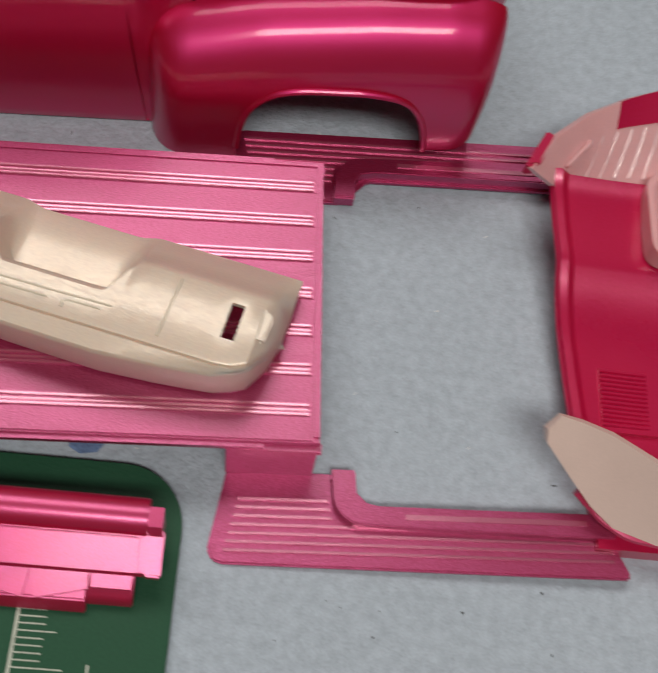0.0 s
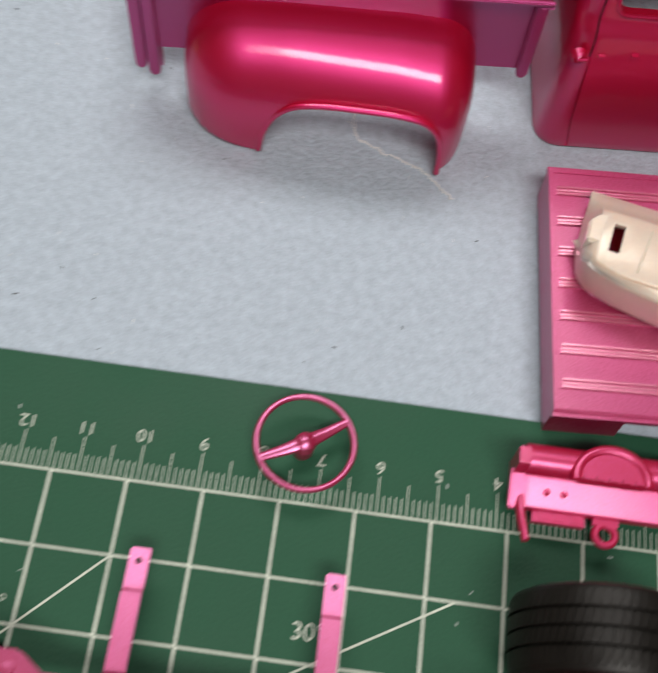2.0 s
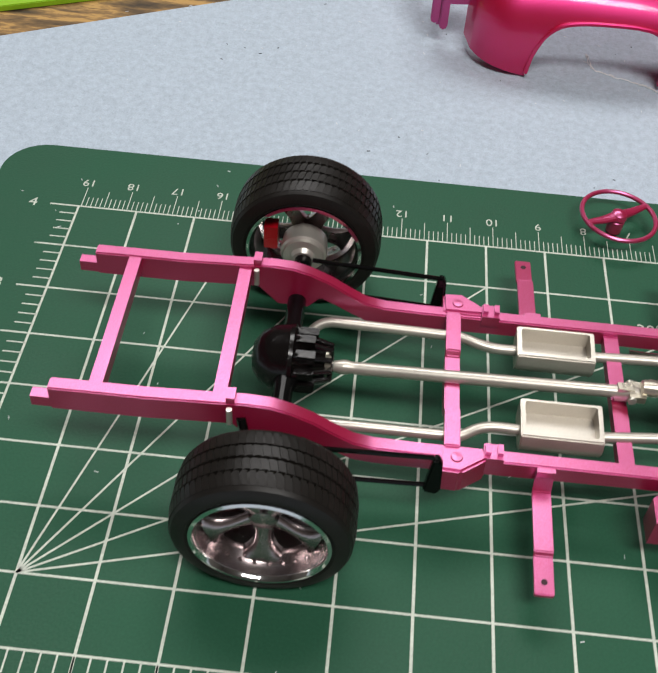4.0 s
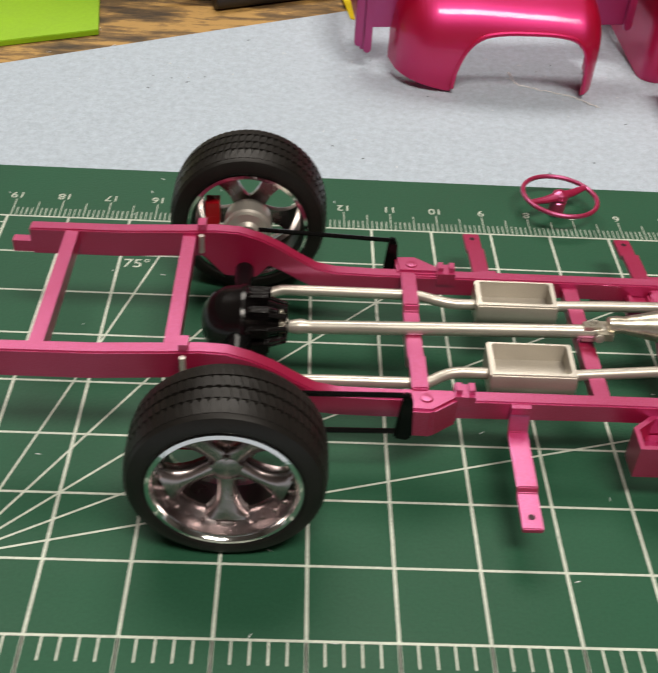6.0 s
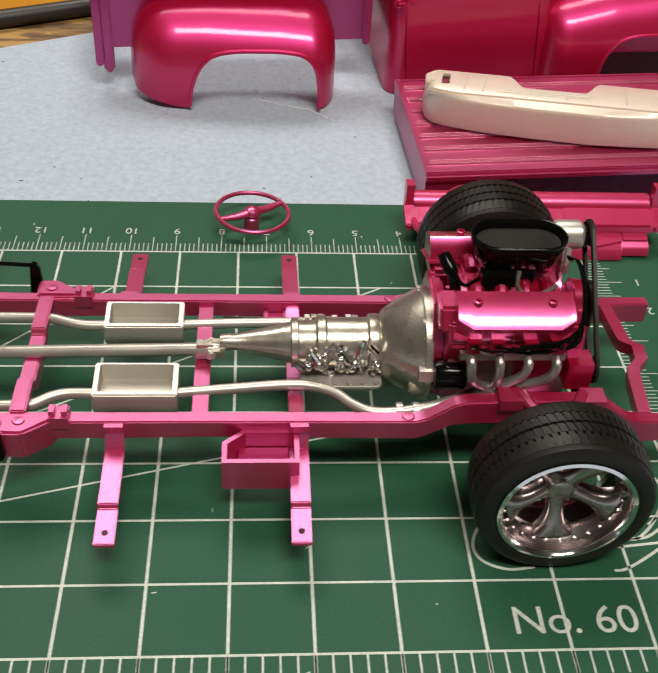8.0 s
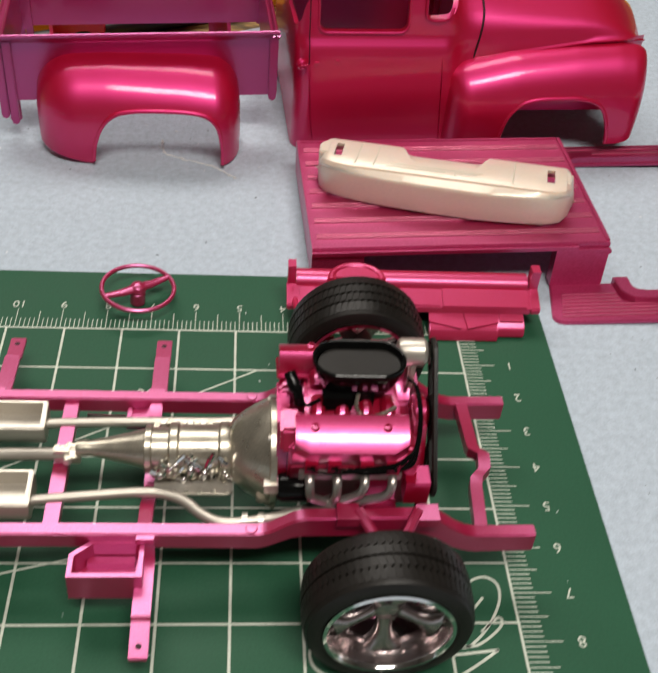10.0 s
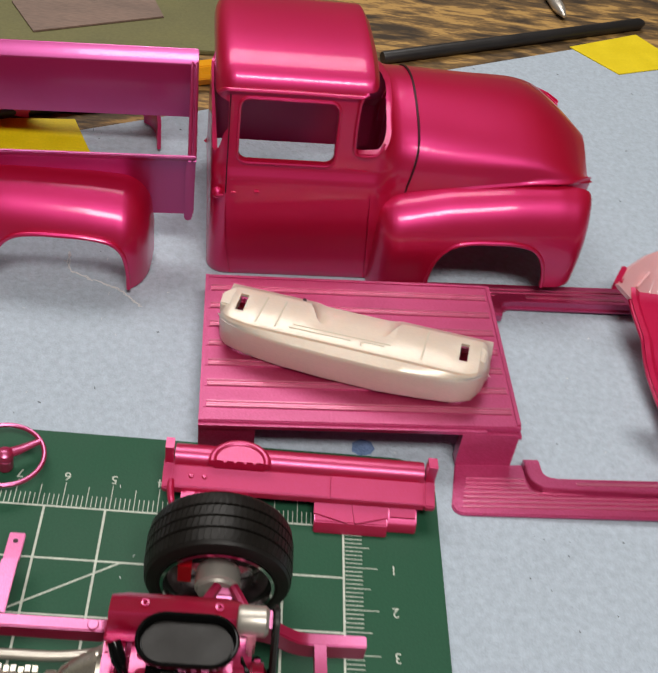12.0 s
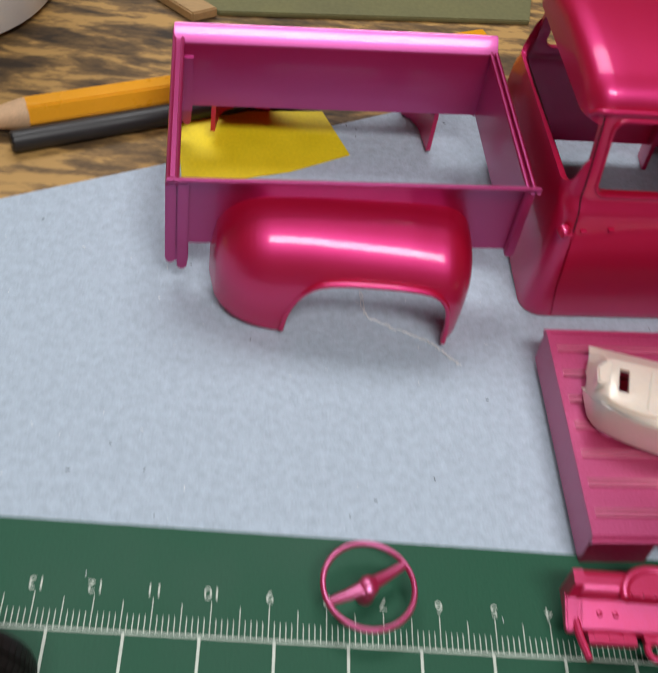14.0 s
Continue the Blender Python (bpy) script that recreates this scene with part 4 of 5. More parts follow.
bm = bmesh.new()
prism(bm, rounded(84.2, 94.4, 32.4, 43.4, 0.8, 4), 1.6, 2.7, "z", 0.3, 3)
part("rib_pad", bm, TUB_PAINT, tub)
top = [(70.6, 72.6, 14.5), (75.2, 79.4, 15.0), (81, 84.2, 16.0), (88.2, 88.2, 16.4), (97, 91.8, 16.6), (118, 96, 15)]
low = [(76.6, 73.2, 9.0), (79.5, 75.6, 8.0), (84, 76.4, 7.6), (90, 76.8, 7.6), (98, 77.2, 7.6), (118, 78, 7)]
pts = [[tuple(lerp(Vector(p), Vector(q), k / 6)) for p, q in zip(low, top)] for k in range(7)]
sheet("door_panel", pts, 1.3, PINK_CREAM, tub, "pinkish cream ribbed door panel")


def panel_at(x, k, lift):
    """A place on the far door panel: x along it, k from its foot to its top."""
    def on(line):
        q = next(i for i in range(1, len(line)) if line[i][0] >= x or i == len(line) - 1)
        a, b = Vector(line[q - 1]), Vector(line[q])
        return a.lerp(b, (x - a.x) / (b.x - a.x))
    p, r = on(low), on(top)
    n = Vector((1, 0.15, 0)).cross(r - p).normalized()
    n = n if n.y < 0 else -n
    return p.lerp(r, k) + n * lift


cap = [[tuple(panel_at(x, k, 0.55)) for x in (86.6, 88, 91, 96, 104, 117)] for k in (0.66, 0.78, 0.9, 1.0)]
sheet("panel_cap", cap, 0.9, TUB_PAINT, tub, "glossy pink panel cap")
bm = bmesh.new()
tube(bm, smooth_line([tuple(panel_at(x, k, l)) for x, k, l in ((78.6, 0.30, 1.0), (78.8, 0.34, 2.0), (80.4, 0.46, 2.1), (81.8, 0.55, 2.0), (82.2, 0.58, 1.3))], 4), 0.42, 8)
part("window_crank", bm, PINK_CREAM, tub)
for i in range(7):
    bm = bmesh.new()
    x = 82.5 + i * 2.6
    tube(bm, [tuple(panel_at(x + 3.2 * k, k, 1.0)) for k in (0.06, 0.25, 0.45, 0.62)], 0.5, 6)
    part("panel_rib", bm, PINK_CREAM, tub)
bm = bmesh.new()
prism(bm, [(70.2, 72.3), (72.8, 72.9), (75.8, 79.0), (74.4, 80.2)], 12.6, 15.6, "z", 0.4)
part("corner_cap", bm, TUB_PAINT, tub)
pts = []
for p, q in (((72.9, 26.2, 11.8), (72.4, 27.6, 13.4)), ((77.6, 22.4, 8.4), (74.6, 29.6, 14.2)), ((81.6, 19.0, 6.0), (78.0, 28.8, 14.5)), ((85.2, 16.4, 4.8), (82.6, 27.2, 14.6)), ((92, 14.6, 4.2), (89.4, 23.4, 14.6)), ((100, 13.4, 4.0), (98, 20.6, 14.4)), ((118, 13, 4.0), (118, 16, 12))):
    pts.append([tuple(lerp(Vector(p), Vector(q), k / 5)) for k in range(6)])
sheet("door_panel", pts, 1.4, PEACH, tub, "plain pinkish cream door panel")
bm = bmesh.new()
tube(bm, smooth_line([(79.4, 20.4, 6.6), (81.8, 18.6, 5.4), (85.4, 16.0, 4.4), (92, 14.2, 3.9), (118, 12.8, 3.8)], 5), 0.7, 8)
part("panel_edge", bm, TUB_PAINT, tub)
bm = bmesh.new()
box(bm, 84, 118, 13.2, 32, -2.0, 2.0, 0.4)
box(bm, 84, 118, 58, 80, -2.0, 4.0, 0.4)
box(bm, 84, 118, 32, 58, -2.0, 0.6, 0.4)
part("underside", bm, TUB_PAINT, tub)
bm = bmesh.new()
prism(bm, rounded(92.6, 116, 60, 76.5, 3, 5), 6.4, 13.5, "z", 1.6, 3)
part("seat_cushion", bm, PINK_CREAM, tub, "pinkish cream ribbed seat")

# ---- things at the back of the table ----
pen = thing("pencil", "orange hexagonal wooden pencil sharpened to a point", "pencil")
bm = bmesh.new()
prism(bm, [(4.2 * math.cos(radians(60 * k + 30)), 4.2 * math.sin(radians(60 * k + 30))) for k in range(6)], 0.0, 130, "x", 0.35)
part("shaft", bm, ORANGE, pen)
bm = bmesh.new()
lathe(bm, [(4.0, 0.6), (3.8, -1.0), (2.7, -6.5), (1.0, -15.0), (0.01, -14.0)], (0, 0, 0), "x", 24)
part("sharpened_end", bm, PENCIL_WOOD, pen)
bm = bmesh.new()
lathe(bm, [(1.0, -14.9), (0.35, -19.0), (0.01, -19.0)], (0, 0, 0), "x", 16)
part("lead", bm, GRAPHITE, pen)
pen.matrix_world = pose(-0.1556, 0.1304, 0.0010, 30, 0, 23.5)
rod = thing("black_pen", "thin matt black pen lying against the pencil", "pen", -157.0, 121.0, -0.2, 24.5)
bm = bmesh.new()
lathe(bm, [(0.01, 0), (2.3, 0), (2.7, 0.5), (2.75, 118), (0.01, 118)], (0, 0, 0), "x", 24)
part("barrel", bm, BLACK_PLASTIC, rod)
bm = bmesh.new()
prism(bm, [(-75, 130.7), (-82.2, 147), (-119.5, 141), (-116, 116.4), (-111.2, 114.4), (-90, 122)], -1.96, -1.62, "z", 0.06)
solid("tape_patch", bm, YELLOW, "bright yellow tape patch over the sheet's edge", "tape")
bm = bmesh.new()
prism(bm, [(91, 231.5), (107.2, 214.6), (136, 227), (121, 248)], -1.96, -1.62, "z", 0.06)
solid("tape_patch", bm, YELLOW, "bright yellow tape square at the sheet's corner", "tape")
stick = thing("black_stick", "long black stick lying on the plank table", "stick", 44, 217.6, -0.6, 25.4)
bm = bmesh.new()
lathe(bm, [(0.01, -30), (2.1, -30), (2.3, -29.4), (2.3, 88), (1.4, 90), (0.01, 90)], (0, 0, 0), "x", 20)
part("shaft", bm, BLACK_PLASTIC, stick)
stick.matrix_world = pose(0.044, 0.2176, -0.0006, 0, 0, 25.4)
bm = bmesh.new()
prism(bm, [(-188, 98.6), (-192.4, 128), (-300, 110), (-300, 50), (-213, 88)], -2.9, -1.2, "z", 0.2)
solid("green_card", bm, LIME, "lime green card lying on the table edge", "card")
board = thing("painted_board", "olive green board with pale wooden rim", "board", 0, 0, 0)
bm = bmesh.new()
prism(bm, [(-112.5, 187.2), (-20, 200.5), (-10, 260), (-140, 260), (-124, 196)], -2.95, -1.4, "z", 0.3)
part("panel", bm, OLIVE, board)
bm = bmesh.new()
prism(bm, [(-119.4, 182.4), (-112.6, 186.6), (-124.2, 195.6), (-142, 262), (-150, 262), (-131, 192)], -2.95, 0.2, "z", 0.4)
part("rim", bm, PALE_WOOD, board)
bm = bmesh.new()
prism(bm, [(-104.6, 196.2), (-62.4, 216.8), (-69, 234), (-116, 215.5)], -1.38, -0.7, "z", 0.1)
solid("veneer_strip", bm, VENEER, "grey-brown wood veneer scrap on the olive board", "wood scrap")
cup = thing("cup", "plain white glazed cup standing on the table", "cup", -196, 190, -3.0)
bm = bmesh.new()
lathe(bm, [(0.01, 0), (35, 0), (37.5, 2.2), (38.6, 10), (40, 80), (38.4, 81), (37, 79.6), (35, 8), (0.01, 6)], (0, 0, 0), "z", 56)
part("body", bm, CERAMIC, cup)
pen2 = thing("silver_pen", "slim silver pen lying on the plank table", "pen", 92.6, 254.0, -0.6, 100)
bm = bmesh.new()
lathe(bm, [(0.01, 0), (0.7, 0.2), (2.0, 5), (2.35, 8), (2.35, 90), (0.01, 90)], (0, 0, 0), "x", 20)
part("barrel", bm, SILVER, pen2)

# frayed thread and lint on the felt
bm = bmesh.new()
rnd = random.Random(4)
base = smooth_line([(-72.8, 84.2, 0), (-71.9, 77.4, 0), (-68.5, 75.4, 0), (-65.3, 73.6, 0), (-61, 72.4, 0), (-57.8, 70.8, 0), (-54, 67.4, 0), (-51.6, 65.1, 0)], 8)
for k in range(3):
    tube(bm, [(p.x + rnd.uniform(-0.45, 0.45), p.y + rnd.uniform(-0.45, 0.45), -1.85 + rnd.uniform(0, 0.12)) for p in base], 0.10, 5)
solid("thread", bm, BURLAP, "frayed white thread lying on the felt", "thread")
bm = bmesh.new()
for k in range(130):
    x, y = rnd.uniform(-230, 125), rnd.uniform(-60, 215)
    if -214 < x < 24 and y < 23:
        continue
    if y > 120 + (x + 121) * 0.515:
        continue
    a, l = rnd.uniform(0, math.pi), rnd.uniform(0.15, 0.9)
    w = rnd.uniform(0.10, 0.22)
    d, n = Vector((math.cos(a), math.sin(a))) * l / 2, Vector((-math.sin(a), math.cos(a))) * w / 2
    prism(bm, [tuple(Vector((x, y)) + q) for q in (-d - n, d - n, d + n, -d + n)], -2.0, -1.88, "z", 0)
for k in range(34):
    x, y = rnd.uniform(26, 100), rnd.uniform(-75, 12)
    r0 = rnd.choice((0.10, 0.12, 0.14, 0.18, 0.24))
    ring = [(x + r0 * rnd.uniform(0.5, 1.3) * math.cos(q), y + r0 * rnd.uniform(0.5, 1.3) * math.sin(q)) for q in [j * math.tau / 7 for j in range(7)]]
    prism(bm, ring, -2.0, -1.94, "z", 0)
solid("lint", bm, SPECK, "dark lint specks scattered over the felt", "lint", "stuff", smooth=False)
bm = bmesh.new()
for k in range(160):
    if k < 60:
        x, y, zb = rnd.uniform(-205, 18), rnd.uniform(-118, 18), 0.0
    else:
        x, y, zb = rnd.uniform(-200, 120), rnd.uniform(23, 110), -2.0
    a, l = rnd.uniform(0, math.pi), rnd.uniform(0.2, 1.0)
    w = rnd.uniform(0.05, 0.16)
    d, n = Vector((math.cos(a), math.sin(a))) * l / 2, Vector((-math.sin(a), math.cos(a))) * w / 2
    prism(bm, [tuple(Vector((x, y)) + q) for q in (-d - n, d - n, d + n, -d + n)], zb, zb + 0.09, "z", 0)
solid("dust", bm, BURLAP, "pale dust fibres on mat and felt", "dust", "stuff", smooth=False)

# ---- rolling chassis ----
chassis = thing("truck_chassis", "pink model truck chassis on four wheels with engine and exhaust", "model chassis", 0, 0, 0)


def mk(name, build, mat, parent=chassis, label=""):
    bm = bmesh.new()
    build(bm)
    return part(name, bm, mat, parent, label)


TOP = [(-175.6, 21.4), (-160, 21.5), (-149, 22.0), (-144, 22.3), (-140, 22.1), (-136.5, 21.0), (-133, 19.3), (-129.5, 17.0), (-126.4, 15.2), (-123, 14.5), (-116, 14.3), (-80, 14.3), (-46.2, 14.2), (-44.4, 14.8), (-40.4, 17.7), (-38.4, 18.3), (-30, 18.6), (-17.6, 18.9), (-15.6, 18.3), (-12.4, 15.6), (-10.4, 14.4), (-8.4, 14.0), (2.0, 14.2)]
LOW = [(-175.6, 16.2), (-160, 16.2), (-150, 16.8), (-146.2, 17.0), (-142.6, 13.0), (-137.0, 12.8), (-134.8, 15.4), (-132, 14.0), (-129.4, 12.4), (-126.4, 10.8), (-123, 10.4), (-116, 10.3), (-80, 10.7), (-46.2, 10.2), (-44.4, 10.9), (-40.4, 13.2), (-38.4, 13.6), (-30, 13.8), (-17.6, 13.8), (-15.6, 13.2), (-12.4, 10.6), (-10.4, 9.8), (-8.4, 9.4), (2.0, 9.8)]
for y0, y1 in ((-68.0, -65.5), (-36.2, -33.8)):
    rail = mk("frame_rail", lambda bm: prism(bm, TOP + LOW[::-1], y0, y1, "y", 0.25), FRAME_PAINT)
    mk("rail_end", lambda bm: box(bm, -178.8, -175.4, y0 + 0.3, y1 - 0.3, 16.4, 18.6, 0.3), FRAME_PAINT, rail)
    c = (y0 + y1) / 2
    for dx in (-1.0, 1.0):
        mk("clip", lambda bm: box(bm, -103.6 + dx - 0.45, -103.6 + dx + 0.45, c - 0.9, c + 0.9, 14.1, 16.2, 0.2), FRAME_PAINT, rail)
    mk("clip_base", lambda bm: box(bm, -105.2, -102.0, c - 1.5, c + 1.5, 13.0, 15.3, 0.25), FRAME_PAINT, rail)
    mk("spring_eye", lambda bm: box(bm, -147.0, -145.6, y0 + 0.1, y1 - 0.1, 20.5, 23.4, 0.3), FRAME_PAINT, rail)
    mk("spring_pin", lambda bm: tube(bm, [(-146.3, y0 - 1.0, 18.6), (-146.3, y0 - 1.0, 22.0)], 0.5, 8), SILVER, rail)
    mk("joint_cap", lambda bm: lathe(bm, [(0.01, 0.2), (0.9, 0.16), (1.05, 0.0), (1.05, -0.6), (0.01, -0.6)], (-47.4, c, 14.25), "z", 16), FRAME_PAINT, rail)


def cross(x, w, z0, z1, ya=-66, yb=-35.5):
    mk("crossmember", lambda bm: box(bm, x - w / 2, x + w / 2, ya, yb, z0, z1, 0.25), FRAME_PAINT)


cross(-168.3, 2.2, 18.4, 21.2)
cross(-148.4, 2.2, 18.6, 21.3)
mk("crossmember", lambda bm: prism(bm, [(-66, 14.9), (-58, 14.9), (-57.4, 13.8), (-45.6, 13.8), (-45, 14.9), (-35.5, 14.9), (-35.5, 12.8), (-44, 12.8), (-46.8, 10.4), (-56.2, 10.4), (-59, 12.8), (-66, 12.8)], -111.6, -109.0, "x", 0.25), FRAME_PAINT)
cross(-81.4, 2.6, 11.2, 13.2)
mk("crossmember", lambda bm: prism(bm, [(-66, 13.4), (-60, 12.6), (-55, 9.4), (-47, 9.4), (-42, 12.6), (-35.5, 13.4), (-35.5, 11), (-42.4, 10.2), (-47, 7.2), (-55, 7.2), (-60, 10.2), (-66, 11)], -66.8, -64.4, "x", 0.25), FRAME_PAINT)
bar = [(-7.4, -65.6, 13.0), (-7.2, -57.6, 14.2), (-7.0, -56.2, 15.0), (-5.3, -54.4, 15.4), (-5.0, -51.0, 15.4), (-6.4, -49.4, 15.0), (-6.4, -47.8, 14.2), (-6.5, -35.6, 12.9)]
mk("front_crossmember", lambda bm: bevel_all(loft(bm, [[(x - 1.1, y, z - 1.3), (x + 1.1, y, z - 1.3), (x + 1.1, y, z + 1.0), (x - 1.1, y, z + 1.0)] for x, y, z in bar], True, True), list(bm.faces), 0.2, 2), FRAME_PAINT)
mk("engine_crossmember", lambda bm: prism(bm, [(-66, 17.0), (-60, 12.2), (-41, 12.2), (-35.5, 17.0), (-35.5, 11), (-42, 8.0), (-59, 8.0), (-66, 11)], -27.6, -21.6, "x", 0.4), FRAME_PAINT)
for far in (False, True):
    def m(y):
        return -101.9 - y if far else y
    q = [(-112.2, m(-66.4)), (-112.4, m(-71.0)), (-108.8, m(-71.2)), (-104.4, m(-68.0)), (-104.4, m(-66.4))]
    mk("spring_hanger", lambda bm: prism(bm, q, 9.2 if not far else 10.2, 15.0, "z", 0.45), FRAME_PAINT)
    mk("hanger_boss", lambda bm: lathe(bm, [(0.01, 0.22), (0.9, 0.16), (1.15, -0.4), (0.01, -0.4)], (-109.6, m(-68.4), 15.1), "z", 16), FRAME_PAINT)
    mk("trailing_plate", lambda bm: prism(bm, [(-114.5, 9.8), (-112.4, 9.4), (-111.6, 10.2), (-112.1, 17.6), (-112.8, 18.6), (-113.7, 18.3)], *sorted((m(-70.7), m(-72.2))), "y", 0.3), BLACK)
    for z0, z1, yy in ((18.9, 18.6, -71.3), (11.5, 11.2, -71.3)):
        mk("radius_rod", lambda bm: tube(bm, [(-113.6, m(yy), z0 - 0.8), (-137, m(yy - 1.0), z1)], 0.42, 8), BLACK)
    # step brackets
    for x in ((-95.7, -65.6) if far else (-94.9, -65.2)):
        e, lift = (-1.8, 0.7) if far else (0.0, 0.0)
        prof = [(m(-65.8), 13.2), (m(-68.2), 13.2), (m(-69.6 + e / 2), 9.6 + lift), (m(-80.4 + e), 9.0 + lift), (m(-80.9 + e), 8.2 + lift), (m(-87.3 + e), 7.7 + lift)]
        low = [(y, z - 0.95) for y, z in prof]
        st = mk("step_bracket", lambda bm: prism(bm, prof + low[::-1], x - 1.55, x + 1.55, "x", 0.16), FRAME_PAINT)
        mk("bracket_tab", lambda bm: box(bm, x - 1.5, x + 1.5, *sorted((m(-66.2), m(-68.9))), 12.6, 14.0, 0.2), FRAME_PAINT, st)
        # dark disc in place of the bracket's shaded hole
        mk("bracket_hole", lambda bm: lathe(bm, [(0.01, 0.0), (0.52, 0.0), (0.52, -0.9), (0.01, -0.9)], (x, m(-85.2 + e), 7.93 + lift), "z", 14), GAP_SHADE, st)
    # upper arms and strut at the front wheels
    for xa, xb in ((-29.6, -26.0), (-19.4, -23.0)):
        mk("control_arm", lambda bm: tube(bm, [(xa, m(-66.8), 19.4), (xb, m(-73.8), 18.4)], 0.95, 8), FRAME_PAINT)
    mk("arm_mount", lambda bm: box(bm, -33.2, -29.4, *sorted((m(-65.4), m(-68.9))), 17.6, 19.6, 0.3), FRAME_PAINT)
    mk("arm_mount", lambda bm: box(bm, -19.6, -15.8, *sorted((m(-65.4), m(-68.9))), 17.4, 19.4, 0.3), FRAME_PAINT)
    mk("spindle_bracket", lambda bm: prism(bm, [(m(-72.6), 16.6), (m(-74.2), 17.8), (m(-75.4), 11.6), (m(-72.8), 11.0)], -26.6, -22.6, "x", 0.6), FRAME_PAINT)
    mk("shock_absorber", lambda bm: tube(bm, [(-17.2, m(-61.5), 9.5), (-18.2, m(-60.0), 17.5)], 0.95, 10), BLACK)

# tray on the near rail
tray_out = [(-77.6, -75.2), (-65.3, -75.2), (-65.3, -67.8), (-74.2, -67.8), (-77.6, -70.6)]
tray_in = [(-76.8, -74.4), (-66.1, -74.4), (-66.1, -68.6), (-73.9, -68.6), (-76.8, -71.0)]
mk("battery_tray", lambda bm: prism(bm, tray_in, 6.7, 7.6, "z", 0.05), FRAME_PAINT)
bm = bmesh.new()
n = len(tray_out)
rings = [[bm.verts.new((*p, z)) for p in q] for q, z in ((tray_out, 6.4), (tray_out, 12.4), (tray_in, 12.4), (tray_in, 6.6))]
for a, b in zip(rings, rings[1:] + rings[:1]):
    for k in range(n):
        bm.faces.new((a[k], a[(k + 1) % n], b[(k + 1) % n], b[k]))
bevel_all(bm, list(bm.faces), 0.25)
part("battery_tray_wall", bm, FRAME_PAINT, chassis)
mk("tray_step", lambda bm: box(bm, -75.0, -67.0, -70.2, -68.8, 7.4, 9.2, 0.2), FRAME_PAINT)

# exhaust
for y0, y1 in ((-45.2, -38.4), (-63.0, -55.2)):
    bm = bmesh.new()
    prism(bm, [(y0 + 0.7, 10.8), (y0 - 0.15, 12.2), (y0 - 0.25, 13.4), (y0 + 0.15, 14.7), (y0 + 0.3, 15.2), (y1, 15.9), (y1 + 0.2, 13.0), (y1 - 0.5, 10.8)], -99.0, -85.2, "x", 0.22)
    muf = part("muffler", bm, STEEL, chassis)
    c = bmesh.new()
    prism(c, rounded(-98.2, -86.0, y0 + 1.1, y1 - 0.55, 0.4, 3), 12.6, 18, "z", 0)
    carve(muf, [c])
for line, r in (([(-136.6, -41.0, 9.6), (-135.2, -39.6, 11.2), (-133.0, -38.8, 12.1), (-129, -38.9, 12.4), (-112, -40.0, 13.2), (-108.6, -40.4, 13.3), (-105.6, -41.4, 13.2), (-102.5, -41.9, 13.0), (-98.6, -41.9, 13.0)], 0.95),
                ([(-85.6, -41.6, 13.0), (-75, -41.3, 13.2), (-62, -41.2, 13.4), (-52, -41.0, 13.4), (-44, -40, 14)], 0.95),
                ([(-133, -61.8, 11.8), (-125, -62.2, 12.4), (-111, -62.3, 12.6), (-108.6, -62.1, 12.7), (-106.0, -60.6, 12.9), (-103.4, -59.9, 13.0), (-98.6, -59.9, 13.0)], 0.95),
                ([(-85.6, -59.8, 13.0), (-76, -59.0, 13.3), (-67, -58.4, 13.6), (-62.5, -58.8, 13.6), (-59, -60.2, 13.4), (-56.4, -62.4, 13.0), (-53.5, -64.0, 12.8), (-50, -64.3, 12.8), (-44, -63.8, 13.4), (-38.4, -63.2, 15.0)], 0.95)):
    mk("exhaust_pipe", lambda bm: tube(bm, smooth_line(line, 5), r, 12), STEEL)
for x in (-48.6, -45.8):
    mk("pipe_clamp", lambda bm: lathe(bm, [(0.9, -0.5), (1.5, -0.5), (1.5, 0.5), (0.9, 0.5)], (x, -64.15, 13.0), "x", 16), SILVER)

# driveline
mk("driveshaft", lambda bm: tube(bm, [(-131, -50.5, 13.6), (-129.6, -50.5, 13.6), (-129.0, -50.5, 13.7), (-127.6, -50.5, 13.7), (-127, -50.6, 13.75), (-81, -51.2, 15.4), (-80, -51.2, 15.5), (-78, -51.2, 15.5)], [1.0, 1.3, 1.3, 1.05, 1.15, 1.15, 1.3, 0.8], 14), STEEL)
joint = mk("universal_joint", lambda bm: (box(bm, -82.4, -79.6, -52.0, -50.4, 13.9, 16.9, 0.3), box(bm, -80.4, -77.6, -53.0, -49.4, 14.9, 16.3, 0.3)), PEWTER)
for y in (-53.1, -49.3):
    mk("joint_cup", lambda bm: lathe(bm, [(0.01, y - 0.3), (0.75, y - 0.25), (0.75, y + 0.25), (0.01, y + 0.3)], (-79.9, 0, 15.5), "y", 14), SILVER, joint)
mk("axle_tube", lambda bm: tube(bm, [(-139, -76, 14.4), (-139, -58, 14.4), (-139, -54, 14.4), (-139, -47, 14.4), (-139, -43, 14.4), (-139, -25, 14.4)], [1.7, 1.7, 2.6, 2.6, 1.7, 1.7], 14), BLACK)
